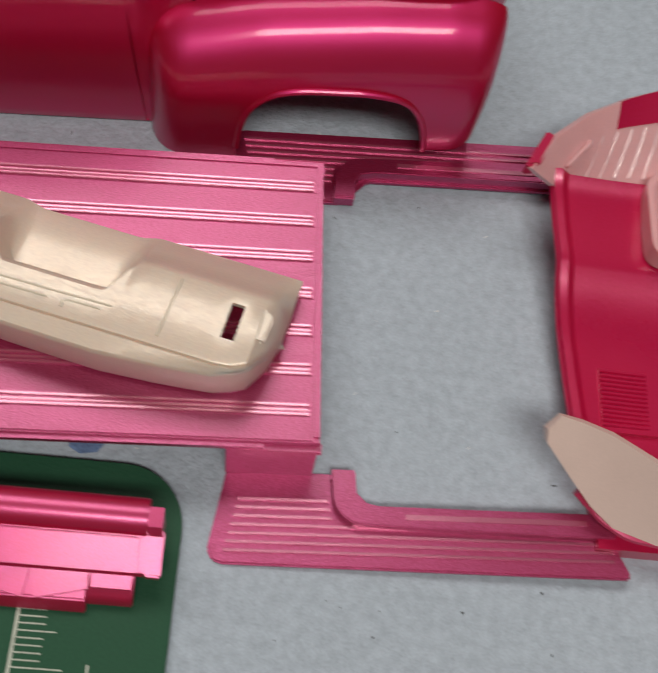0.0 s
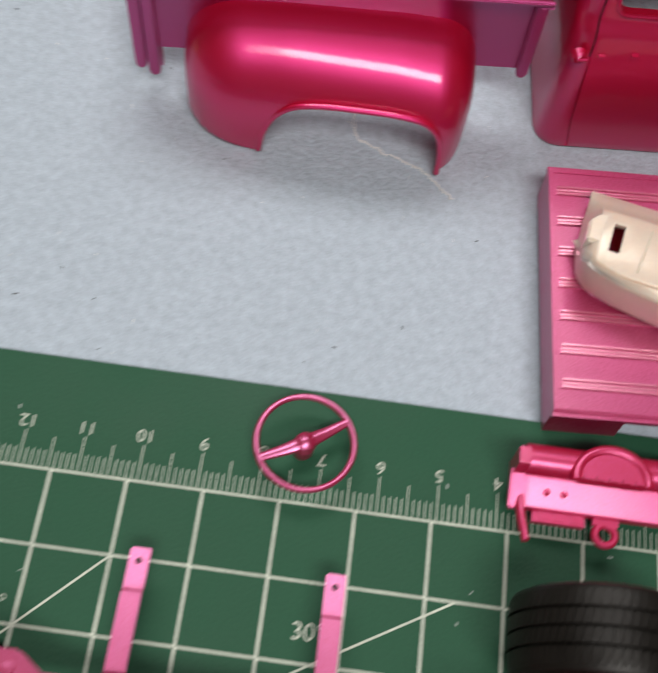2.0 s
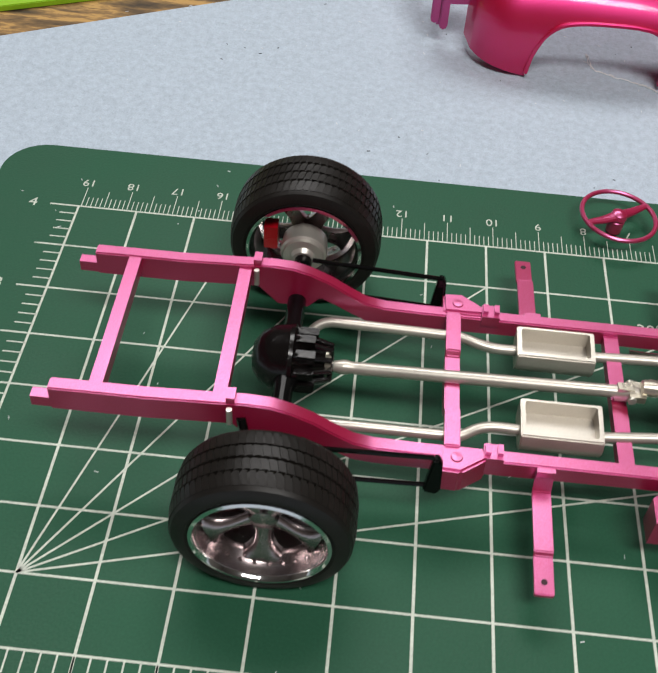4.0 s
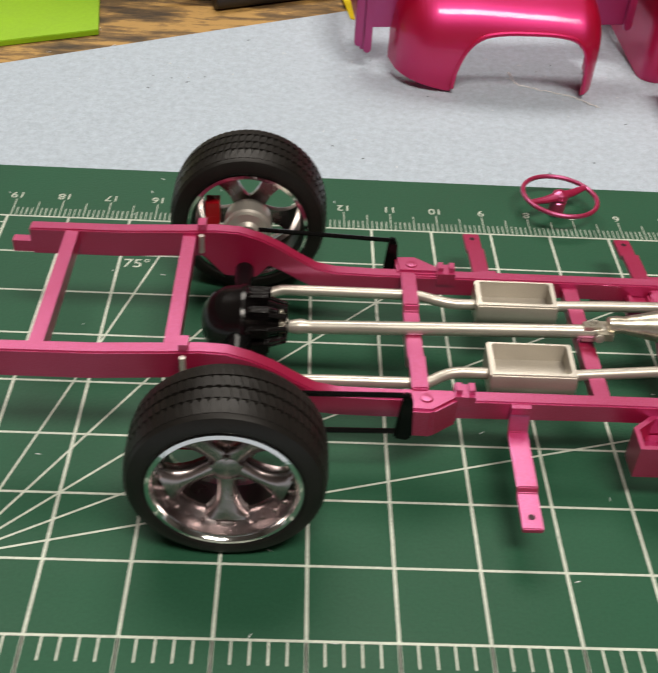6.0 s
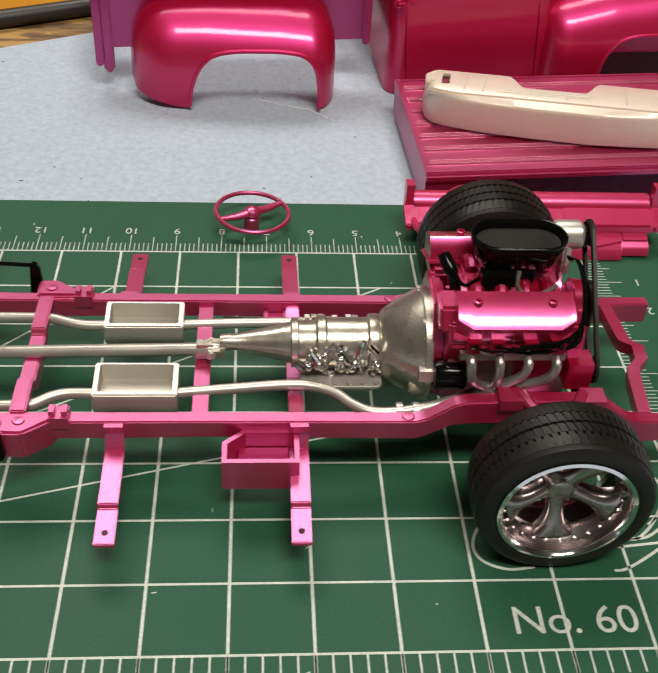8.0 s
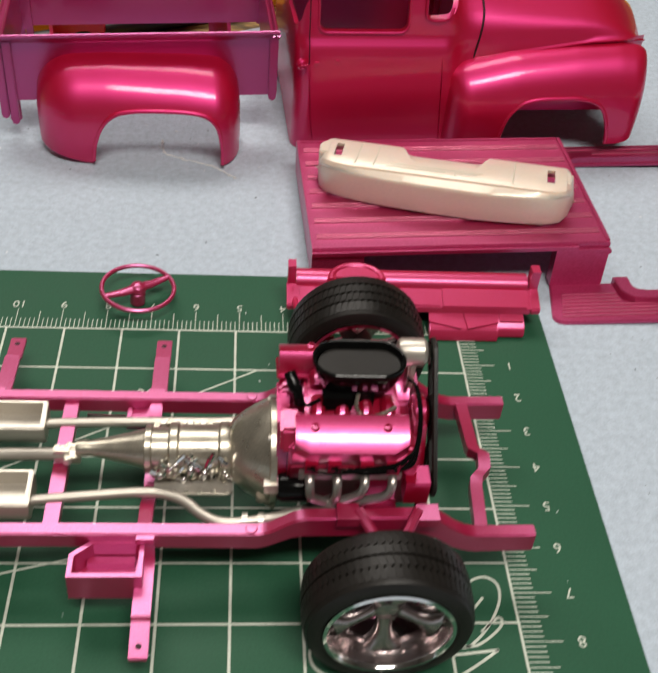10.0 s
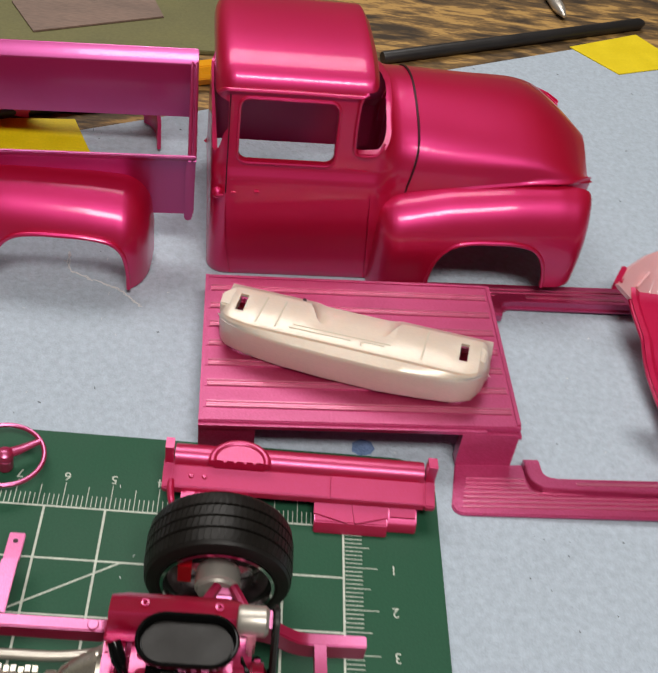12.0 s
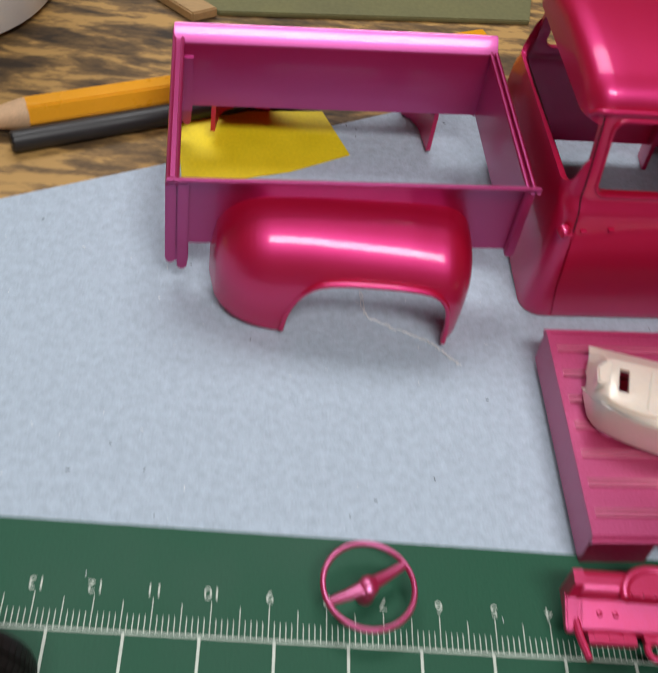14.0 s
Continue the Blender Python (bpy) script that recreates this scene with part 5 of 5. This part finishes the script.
diff = mk("differential", lambda bm: lathe(bm, [(0.01, -6.4), (2.6, -6.0), (4.6, -4.6), (5.7, -2.4), (6.0, 0.0), (6.2, 0.3), (6.2, 1.0), (5.2, 1.4), (4.0, 3.0), (2.6, 4.4), (1.9, 7.2), (0.01, 7.2)], (-139, -50.5, 14.4), "x", 28), GLOSS_BLACK)
for k in range(10):
    a = k * math.tau / 10 + 0.3
    lump = (0.75, 1.0, 0.6, 0.85)[k % 4]
    mk("diff_lug", lambda bm: box(bm, -137.6, -135.0 + lump, -51.3 + 4.7 * math.cos(a), -49.7 + 4.7 * math.cos(a), 13.6 + 4.7 * math.sin(a), 15.2 + 4.7 * math.sin(a), 0.6, 3), GLOSS_BLACK, diff)
    mk("diff_rib", lambda bm: tube(bm, [(-138, -50.5 + 5.6 * math.cos(a), 14.4 + 5.6 * math.sin(a)), (-135.4, -50.5 + 4.2 * math.cos(a), 14.4 + 4.2 * math.sin(a)), (-133.0, -50.5 + 3.4 * math.cos(a), 14.4 + 3.4 * math.sin(a)), (-131.6, -50.5 + 3.1 * math.cos(a), 14.4 + 3.1 * math.sin(a)), (-131.5, -50.5 + 1.2 * math.cos(a), 14.4 + 1.2 * math.sin(a))], 0.5, 8), GLOSS_BLACK, diff)
mk("pinion_bolt_ring", lambda bm: lathe(bm, [(1.4, -0.5), (2.5, -0.5), (2.5, 0.5), (1.4, 0.5)], (-132, -50.5, 14.2), "x", 18), PEWTER, diff)
for y in (-73.5, -28.5):
    mk("shock_absorber", lambda bm: tube(bm, [(-142.6, y + (3 if y < -50 else -3), 10), (-144.6, y + (5.5 if y < -50 else -5.5), 19)], 0.8, 10), BLACK)

gear = mk("transmission", lambda bm: lathe(bm, [(0.01, -78.6), (1.3, -78.4), (1.5, -77.0), (1.4, -76), (2.0, -73), (2.9, -69), (3.6, -66.4), (4.3, -66.2), (4.3, -65.2), (3.9, -65.0), (3.9, -62.2), (4.8, -61.8), (4.8, -60.6), (4.4, -60.2), (4.4, -53.4), (5.0, -53.0), (5.1, -51.6), (4.9, -51.2), (5.8, -50.6), (7.3, -48.6), (8.7, -46.2), (9.5, -44.5), (10.0, -44.3), (10.0, -43.2), (0.01, -43.2)], (0, -51.2, 17.0), "x", 36), PEWTER, chassis, "dull silver gearbox and bell housing")
mk("oil_pan", lambda bm: prism(bm, [(-62.6, -57.0), (-52.4, -57.4), (-51.6, -56.2), (-51.6, -46.4), (-62.6, -46.4), (-63.6, -47.6), (-63.6, -55.6)], 10.8, 12.8, "z", 0.5), PEWTER, gear)
rnd = random.Random(11)
for k in range(64):
    x, turn = rnd.uniform(-64.5, -50.5), radians(rnd.uniform(150, 232))
    reach = rnd.uniform(4.5, 5.6)
    yy, zz = -51.2 + reach * math.cos(turn), 17.0 + reach * math.sin(turn) * 0.9
    r = rnd.uniform(0.35, 0.85)
    if k % 3:
        mk("valve_boss", lambda bm: bmesh.ops.create_icosphere(bm, subdivisions=2, radius=r, matrix=Matrix.Translation((x, yy, zz))), CHROME if k % 2 else PEWTER, gear)
    else:
        mk("casting_rib", lambda bm: tube(bm, [(x, yy, zz), (x + rnd.uniform(-2, 2), yy + 0.2, zz + rnd.uniform(1.0, 2.4))], 0.4, 6), CHROME, gear)
for k in range(9):
    x, zz = -64.6 + 1.2 * k, rnd.uniform(17.4, 18.6)
    mk("valve_boss", lambda bm: box(bm, x - 0.45, x + 0.45, -47.0, -45.9, zz - 0.5, zz + 0.5, 0.25), SILVER if k % 2 else PEWTER, gear)
for a in (-40, 10, 60, 120):
    c, s = math.cos(radians(a + 180)), math.sin(radians(a + 180))
    mk("bell_bolt", lambda bm: lathe(bm, [(0.01, -44.9), (0.6, -44.8), (0.6, -43.8), (0.01, -43.8)], (0, -51.2 + 9.4 * c, 17.0 - 9.4 * s), "x", 8), SILVER, gear)
mk("bell_gusset", lambda bm: loft(bm, [[(-50.2, -56.2, 16.4), (-50.2, -56.0, 13.6), (-50.0, -54.4, 13.0), (-50.0, -54.6, 16.6)], [(-43.4, -61.2, 17.6), (-43.4, -60.4, 11.2), (-43.4, -57.0, 10.6), (-43.4, -58.0, 18.0)]], True, True), PEWTER, gear)
mk("bell_tab", lambda bm: box(bm, -45.4, -43.0, -61.6, -59.4, 17.2, 19.4, 0.3), SILVER, gear)
mk("pan_flange", lambda bm: prism(bm, rounded(-64.6, -50.8, -58.2, -45.6, 1.0, 4), 12.4, 13.1, "z", 0.15), SILVER, gear)
for k in range(6):
    mk("pan_bolt", lambda bm: lathe(bm, [(0.01, 0.5), (0.4, 0.45), (0.45, 0.0), (0.01, 0.0)], (-63.6 + 2.35 * k, -57.6, 13.1), "z", 8), SILVER, gear)
mk("starter_flange", lambda bm: prism(bm, [(-58.2, 11.6), (-60.4, 13.2), (-59.6, 16.2), (-56.4, 14.4)], -46.6, -43.2, "x", 0.3), PEWTER, gear)
mk("chrome_link", lambda bm: tube(bm, [(-78.2, -38.9, 12.4), (-77.9, -38.9, 12.4), (-71.8, -39.2, 12.4), (-71.2, -39.2, 12.4)], [0.6, 0.42, 0.42, 0.6], 8), CHROME)
mk("body_mount", lambda bm: (box(bm, -71.0, -66.4, -39.8, -36.4, 9.8, 11.8, 0.3), box(bm, -70.8, -70.1, -39.6, -36.6, 11.6, 12.5, 0.2), box(bm, -67.3, -66.6, -39.6, -36.6, 11.6, 12.5, 0.2)), FRAME_PAINT)

# engine
eng = mk("engine_block", lambda bm: prism(bm, [(-58, 10.4), (-59.4, 16), (-61.2, 21), (-63.0, 26.0), (-61.4, 29.4), (-57.6, 28.2), (-54.6, 25.4), (-51, 24.8), (-47.4, 25.4), (-44.4, 28.2), (-40.6, 29.4), (-39.0, 26.0), (-40.8, 21), (-42.6, 16), (-44, 10.4)], -41.6, -19.4, "x", 0.5), ENGINE_PAINT, chassis, "magenta metallic engine block")
mk("rear_plate", lambda bm: prism(bm, [(-58.6, 11.5), (-60.4, 17), (-59.2, 24), (-56, 29.5), (-46, 29.5), (-42.8, 24), (-41.6, 17), (-43.4, 11.5)], -43.4, -41.2, "x", 0.5), ENGINE_PAINT, eng)
mk("intake_manifold", lambda bm: prism(bm, [(-57.6, 27.6), (-56.4, 30.6), (-53.4, 31.4), (-48.6, 31.4), (-45.6, 30.6), (-44.4, 27.6), (-47, 24.6), (-55, 24.6)], -38.8, -22.6, "x", 0.7), ENGINE_PAINT, eng)
for x in (-36.6, -32.6, -28.6, -24.8):
    for s in (-1, 1):
        mk("intake_runner", lambda bm: tube(bm, smooth_line([(x, -51 + s * 1.5, 31.2), (x, -51 + s * 3.6, 31.6), (x, -51 + s * 6.2, 30.0)], 4), 1.25, 10), ENGINE_PAINT, eng)
mk("rear_head", lambda bm: prism(bm, [(-61.6, 27.4), (-59.4, 31.0), (-54.5, 31.2), (-53.4, 27)], -43.0, -39.6, "x", 0.5), ENGINE_PAINT, eng)
mk("rear_riser", lambda bm: prism(bm, [(-49.8, 27), (-48.8, 30.4), (-42.2, 30.8), (-40.6, 28)], -43.0, -39.8, "x", 0.6), ENGINE_PAINT, eng)
for s in (-1, 1):
    cy = -51 + s * 8.7
    a = radians(-20 * s)
    xr, zb = (-2.4, 31.3) if s > 0 else (0.0, 30.7)
    rows = []
    # the outer chamfer is cut back at both ends
    for x, out, dip in ((-40.6 + xr, 3.0, 0.7), (-40.0 + xr, 3.4, 0.5), (-38.2 + xr, 4.4, 0.1), (-24.2, 4.4, 0.1), (-22.4, 3.4, 0.5), (-21.8, 3.0, 0.7)):
        q = [(out, -1.8), (out - 0.3, min(1.6, dip + 0.9)), (min(1.2, out - 0.8), 2.2), (-2.3, 2.2), (-3.2, 0.6), (-3.2, -1.8)]
        rows.append([(x, cy + s * p * math.cos(a) - w * math.sin(a), zb + s * p * math.sin(a) + w * math.cos(a)) for p, w in q])
    vc = mk("valve_cover", lambda bm: bevel_all(loft(bm, rows, True, True), list(bm.faces), 0.3, 2), ENGINE_PAINT, eng)
    fl = [(-4.4, -2.2), (-4.4, -1.6), (4.4, -1.6), (4.4, -2.2)]
    mk("cover_flange", lambda bm: prism(bm, [(cy + p * math.cos(a) - w * math.sin(a), zb + p * math.sin(a) + w * math.cos(a)) for p, w in fl], -41.0 + xr, -21.6, "x", 0.2), ENGINE_PAINT, vc)
    for x in (-37.4, -25.4):
        o = Vector((x, cy - 2.2 * math.sin(a), zb + 2.2 * math.cos(a)))
        mk("cover_bolt", lambda bm: lathe(bm, [(0.35, 0.55), (0.7, 0.5), (0.75, -0.3), (0.35, -0.3)], o, "z", 14), ENGINE_PAINT, vc)
    for x in (-37.8, -34.0, -28.6, -24.2):
        mk("plug_boss", lambda bm: box(bm, x - 1.1, x + 1.1, *sorted((-51 + s * 11.4, -51 + s * 13.3)), 25.6, 27.8, 0.5), ENGINE_PAINT, eng)
        mk("spark_plug", lambda bm: tube(bm, [(x + 0.2, -51 + s * 12.6, 26.8), (x + 0.2, -51 + s * 14.2, 27.6)], [0.5, 0.35], 8), BLACK, eng)
mk("carburettor", lambda bm: box(bm, -33.6, -27.2, -54.0, -48.0, 31.0, 35.2, 0.6), BLACK, eng)
mk("carburettor_bowl", lambda bm: box(bm, -36.0, -31.0, -55.2, -52.6, 31.6, 34.2, 0.7), BLACK, eng)
ac = mk("air_cleaner", lambda bm: loft(bm, [[(x, y, z) for x, y in rounded(-37.9 + d, -22.0 - d, -55.4 + d, -46.2 - d, 4.55 - d, 10)] for d, z in ((1.9, 34.6), (1.5, 34.7), (1.1, 35.4), (0.25, 38.2), (0.0, 39.2), (0.05, 39.5), (0.25, 39.65), (0.5, 39.6), (0.65, 39.4), (0.85, 38.0))], True, True), BLACK, eng, "gloss black oval air cleaner")
mk("lid", lambda bm: prism(bm, rounded(-36.9, -23.0, -54.4, -47.2, 3.55, 10), 37.9, 38.25, "z", 0.06, 1), RUBBER, ac)
mk("distributor", lambda bm: tube(bm, [(-39.6, -52.6, 30.0), (-40.0, -51.8, 32.0), (-40.3, -51.2, 32.4), (-41.4, -48.8, 34.0)], [0.9, 0.9, 1.25, 1.05], 14), BLACK, eng)
mk("distributor_wire", lambda bm: tube(bm, smooth_line([(-40.6, -52.4, 33.6), (-38.8, -54.2, 31.8), (-37.6, -54.6, 32.4), (-36.4, -54.6, 33.4)], 5), 0.35, 6), BLACK, eng)
mk("fuel_line", lambda bm: tube(bm, smooth_line([(-30.2, -55.2, 35.4), (-30.4, -56.4, 33.4), (-29.2, -57.0, 32.2), (-26.6, -56.8, 32.0), (-23.6, -55.4, 32.6)], 6), 0.38, 8), PEWTER, eng)
for k in range(3):
    d = 0.45 * k
    mk("plug_wire", lambda bm: tube(bm, smooth_line([(-21.4, -51.0 - d, 35.4), (-20.6 + d * 0.4, -54.2, 36.4), (-20.0 + d * 0.5, -58, 33.6), (-20.4 + d * 0.5, -61.4, 29.6), (-22.4 + d, -63.6, 26.6), (-26.0 - 3 * d, -64.3, 26.2 - d * 0.5), (-30.0 - 4 * d, -64.2, 26.8)], 6), 0.22, 6), BLACK, eng)
for k in range(3):
    mk("plug_wire", lambda bm: tube(bm, smooth_line([(-38.6 + 4 * k, -64.6, 27.4), (-35 + 3 * k, -65.0, 26.6 + 0.6 * k), (-29 + k, -64.9, 27.0 + 0.6 * k), (-23.5, -64.2, 27.4 + 0.5 * k), (-20.6, -62.0, 29.0)], 5), 0.2, 6), BLACK, eng)
mk("oil_filter", lambda bm: lathe(bm, [(0.01, -43.0), (2.3, -43.0), (2.6, -42.4), (2.6, -38.2), (2.2, -37.8), (0.01, -37.8)], (0, -61.2, 18.6), "x", 22), BLACK, eng)
mk("header_flange", lambda bm: box(bm, -39.8, -22.6, -64.1, -63.1, 24.1, 25.4, 0.25), HEADER, eng)
for k, x in enumerate((-38.0, -33.4, -28.8, -24.2)):
    bends = ([(-37.7, -65.6, 21.6), (-36.2, -64.8, 19.6), (-34.2, -64.3, 18.2)], [(-33.4, -65.6, 21.8), (-33.5, -64.8, 19.6), (-34.2, -64.2, 17.6)],
             [(-29.4, -65.6, 22.4), (-31.0, -65.0, 20.4), (-34.0, -64.2, 18.0)], [(-24.8, -65.6, 22.2), (-27.0, -65.2, 20.4), (-30.4, -64.6, 19.0), (-34.4, -64.0, 17.4)])[k]
    mk("header_pipe", lambda bm: tube(bm, smooth_line([(x, -63.2, 24.8), (x, -65.1, 24.2), *bends], 6), 0.80, 10), HEADER, eng)
mk("collector", lambda bm: tube(bm, [(-33.4, -64.3, 18.6), (-35.0, -64.0, 17.0), (-36.8, -63.6, 15.6), (-38.6, -63.3, 14.8)], [1.5, 1.7, 1.4, 1.0], 12), HEADER, eng)
mk("alternator", lambda bm: lathe(bm, [(0.01, -23.0), (2.2, -22.8), (2.5, -22.2), (2.5, -18.4), (2.0, -17.8), (0.01, -17.8)], (0.4, -44.6, 35.4), "x", 26), STEEL, eng, "silver alternator")
mk("alternator_bracket", lambda bm: prism(bm, [(-47.6, 29), (-46.4, 36.8), (-44.6, 37), (-43.6, 29)], -20.6, -19.2, "x", 0.4), PEWTER, eng)
mk("timing_cover", lambda bm: prism(bm, [(-57, 11.6), (-58, 20), (-55, 27.8), (-47, 27.8), (-44, 20), (-45, 11.6)], -19.6, -17.4, "x", 0.6), ENGINE_PAINT, eng)
mk("water_pump", lambda bm: lathe(bm, [(0.01, -19.5), (3.6, -19.4), (3.4, -17.6), (2.0, -16.8), (0.01, -16.8)], (0, -51, 26.6), "x", 24), ENGINE_PAINT, eng)
mk("steering_pump", lambda bm: box(bm, -21.4, -17.2, -63.6, -59.6, 17.4, 22.6, 0.8), ENGINE_PAINT, eng)
for y, z, r in ((-44.6, 35.4, 2.2), (-51, 26.6, 2.8), (-60.6, 19.6, 2.2), (-51.0, 14.4, 3.0)):
    mk("pulley", lambda bm: lathe(bm, [(0.01, -16.9), (r, -16.9), (r - 0.5, -16.3), (r, -15.7), (r * 0.5, -15.6), (0.01, -15.9)], (0, y, z), "x", 24), BLACK, eng)
for a, b, r in (((-44.6, 35.4), (-60.6, 19.6), 2.25), ((-51, 26.6), (-51, 14.4), 2.9)):
    a, b = Vector(a), Vector(b)
    d = (b - a).normalized()
    base = math.atan2(d.y, d.x)
    loop = [(b.x + r * math.cos(base + t), b.y + r * math.sin(base + t)) for t in [radians(q) for q in range(-90, 91, 15)]]
    loop += [(a.x + r * math.cos(base + t), a.y + r * math.sin(base + t)) for t in [radians(q) for q in range(90, 271, 15)]]
    mk("drive_belt", lambda bm: tube(bm, [(-16.2, y, z) for y, z in loop], 0.5, 6, True), RUBBER, eng)


def road_wheel(x, outer, inner, far):
    """Low tyre on a five-spoke chrome rim; outer and inner are the side faces' places along y."""
    s = 1 if outer < inner else -1
    y = lambda d: outer + s * d          # d: depth from the outer face
    R, rr, wd = 14.4, 11.0, abs(outer - inner)
    prof = [(rr, 0.5), (rr + 0.7, 0.0), (12.8, 0.05), (13.8, 0.5), (14.2, 1.3), (R - 0.05, 2.2), (R, 2.9)]
    for c in (0.3, 0.5, 0.7):
        d = wd * c
        prof += [(R, d - 0.24), (R - 0.5, d - 0.16), (R - 0.5, d + 0.16), (R, d + 0.24)]
    prof += [(R, wd - 2.9), (R - 0.05, wd - 2.2), (14.2, wd - 1.3), (13.8, wd - 0.5), (12.8, wd - 0.05), (rr + 0.7, wd), (rr, wd - 0.5), (rr - 0.3, wd - 2), (rr - 0.3, 2)]
    centre = (x, 0, 14.6)
    tyre = mk("tyre", lambda bm: lathe(bm, [(r, y(d)) for r, d in prof], centre, "y", 72), RUBBER, chassis, "low black rubber tyre with grooved tread")
    # tread blocks along both shoulders
    bm = bmesh.new()
    for k in range(72):
        a = k * math.tau / 72
        for d0, d1 in ((1.2, 3.5), (wd * 0.3 + 0.25, wd * 0.5 - 0.25), (wd * 0.5 + 0.25, wd * 0.7 - 0.25), (wd - 3.5, wd - 1.2)):
            q = []
            for r in (R - 0.3, R + 0.2):
                for da, dd in ((-0.046, d0), (0.016, d0), (0.046, d1), (-0.016, d1)):
                    rad = r - (0.35 if dd in (1.2, wd - 1.2) else 0.0)
                    q.append(bm.verts.new((x + rad * math.cos(a + da), y(dd), 14.6 + rad * math.sin(a + da))))
            for f in ((0, 1, 2, 3), (4, 5, 6, 7), (0, 1, 5, 4), (1, 2, 6, 5), (2, 3, 7, 6), (3, 0, 4, 7)):
                bm.faces.new([q[i] for i in f])
    tagged(part("tread_pattern", bm, RUBBER, tyre, smooth=False), kind="stuff")
    rim = mk("rim", lambda bm: lathe(bm, [(r, y(d)) for r, d in ((rr + 0.15, 0.4), (rr + 0.1, 0.0), (rr - 0.5, -0.15), (rr - 0.8, 0.2), (rr - 0.95, 0.8), (rr - 0.6, 0.9), (rr - 0.6, wd - 1.6), (rr - 0.5, wd + 0.1), (rr + 0.1, wd), (rr + 0.1, wd - 1))], centre, "y", 64), CHROME, tyre, "polished chrome rim")
    mk("dish", lambda bm: lathe(bm, [(r, y(d)) for r, d in ((rr - 0.7, 0.5), (rr - 1.0, 0.7), (rr - 1.15, 1.6), (rr - 1.4, 2.8), (rr - 2.0, 3.6), (rr - 2.2, 4.8), (rr - 1.4, 5.4), (rr - 0.7, 5.4))], centre, "y", 56), RIM_CHROME, rim, "rosy satin dished barrel")
    # barrel colour carries the shade seen between the spokes
    mk("inner_barrel", lambda bm: lathe(bm, [(r, y(d)) for r, d in ((rr - 0.65, 5.5), (rr - 1.3, 5.6), (rr - 1.2, wd - 1.8), (rr - 0.65, wd - 1.7))], centre, "y", 48), SHADED_CHROME, rim, "grey chrome inner barrel with shade put into its colour")
    for k in range(5):
        a = radians(270 + 72 * k)
        ca, sa = math.cos(a), math.sin(a)
        rows = []
        for r, hw, d0, d1 in ((0.5, 1.7, 4.4, 6.6), (2.2, 1.75, 4.3, 6.4), (3.6, 1.45, 4.0, 6.2), (5.0, 1.4, 3.6, 5.9), (6.4, 1.7, 3.2, 5.6), (7.4, 2.2, 2.9, 5.3), (8.3, 3.1, 2.7, 5.0), (9.1, 4.7, 2.6, 4.8)):
            row = []
            for o, d in ((-hw, d1), (-hw, lerp(d0, d1, 0.5)), (-hw * 0.82, lerp(d0, d1, 0.24)), (-hw * 0.42, lerp(d0, d1, 0.05)), (0, d0), (hw * 0.42, lerp(d0, d1, 0.05)), (hw * 0.82, lerp(d0, d1, 0.24)), (hw, lerp(d0, d1, 0.5)), (hw, d1)):
                row.append((x + r * ca - o * sa, y(d), 14.6 + r * sa + o * ca))
            rows.append(row)
        mk("spoke", lambda bm: loft(bm, rows, True, True), RIM_CHROME, tyre)
    mk("hub_cap", lambda bm: lathe(bm, [(0.01, y(4.0)), (1.2, y(4.05)), (2.1, y(4.3)), (2.4, y(4.9)), (2.4, y(6.4)), (0.01, y(6.6))], centre, "y", 28), RIM_CHROME, tyre)
    for k in range(5):
        a = radians(270 + 36 + 72 * k)
        mk("wheel_nut", lambda bm: lathe(bm, [(0.01, y(4.1)), (0.3, y(4.15)), (0.35, y(5.4)), (0.01, y(5.4))], (x + 2.2 * math.cos(a), 0, 14.6 + 2.2 * math.sin(a)), "y", 8), RIM_CHROME, tyre)
    bm = bmesh.new()
    for k in range(26):
        a = k * math.tau / 26
        bmesh.ops.create_icosphere(bm, subdivisions=1, radius=0.42, matrix=Matrix.Translation((x + 9.5 * math.cos(a), y(2.5), 14.6 + 9.5 * math.sin(a))))
    tagged(part("rivet_band", bm, RIM_CHROME, tyre), kind="stuff")
    mk("brake_drum", lambda bm: lathe(bm, [(0.01, y(8.9)), (4.0, y(8.9)), (4.3, y(9.2)), (4.5, y(wd - 0.6)), (4.4, y(wd + 0.3)), (4.0, y(wd + 0.6)), (3.8, y(wd + 1.2)), (2.4, y(wd + 1.4)), (1.9, y(wd + 2.2)), (0.01, y(wd + 2.2))], centre, "y", 36), SILVER, tyre, "dull silver brake drum")
    mk("brake_caliper", lambda bm: box(bm, x - 7.8, x - 5.2, *sorted((y(8.6), y(11.4))), 13.8, 19.0, 0.9, 3), RED_PART, tyre, "red brake caliper")
    return tyre


def shrink(tyre, x, k):
    """Brings a wheel to its true diameter; it keeps standing on the mat."""
    base = Matrix.Translation((x * S, 0, 0.2 * S))
    m = base @ Matrix.Diagonal((k, 1, k, 1)) @ base.inverted()
    for ob in [tyre, *tyre.children_recursive]:
        ob.data.transform(m)


shrink(road_wheel(-138.9, -88.0, -76.2, False), -138.9, 0.98)
shrink(road_wheel(-25.6, -87.4, -76.4, False), -25.6, 0.955)
road_wheel(-139.2, -10.8, -23.4, True)
shrink(road_wheel(-26.0, -13.0, -25.6, True), -26.0, 0.965)
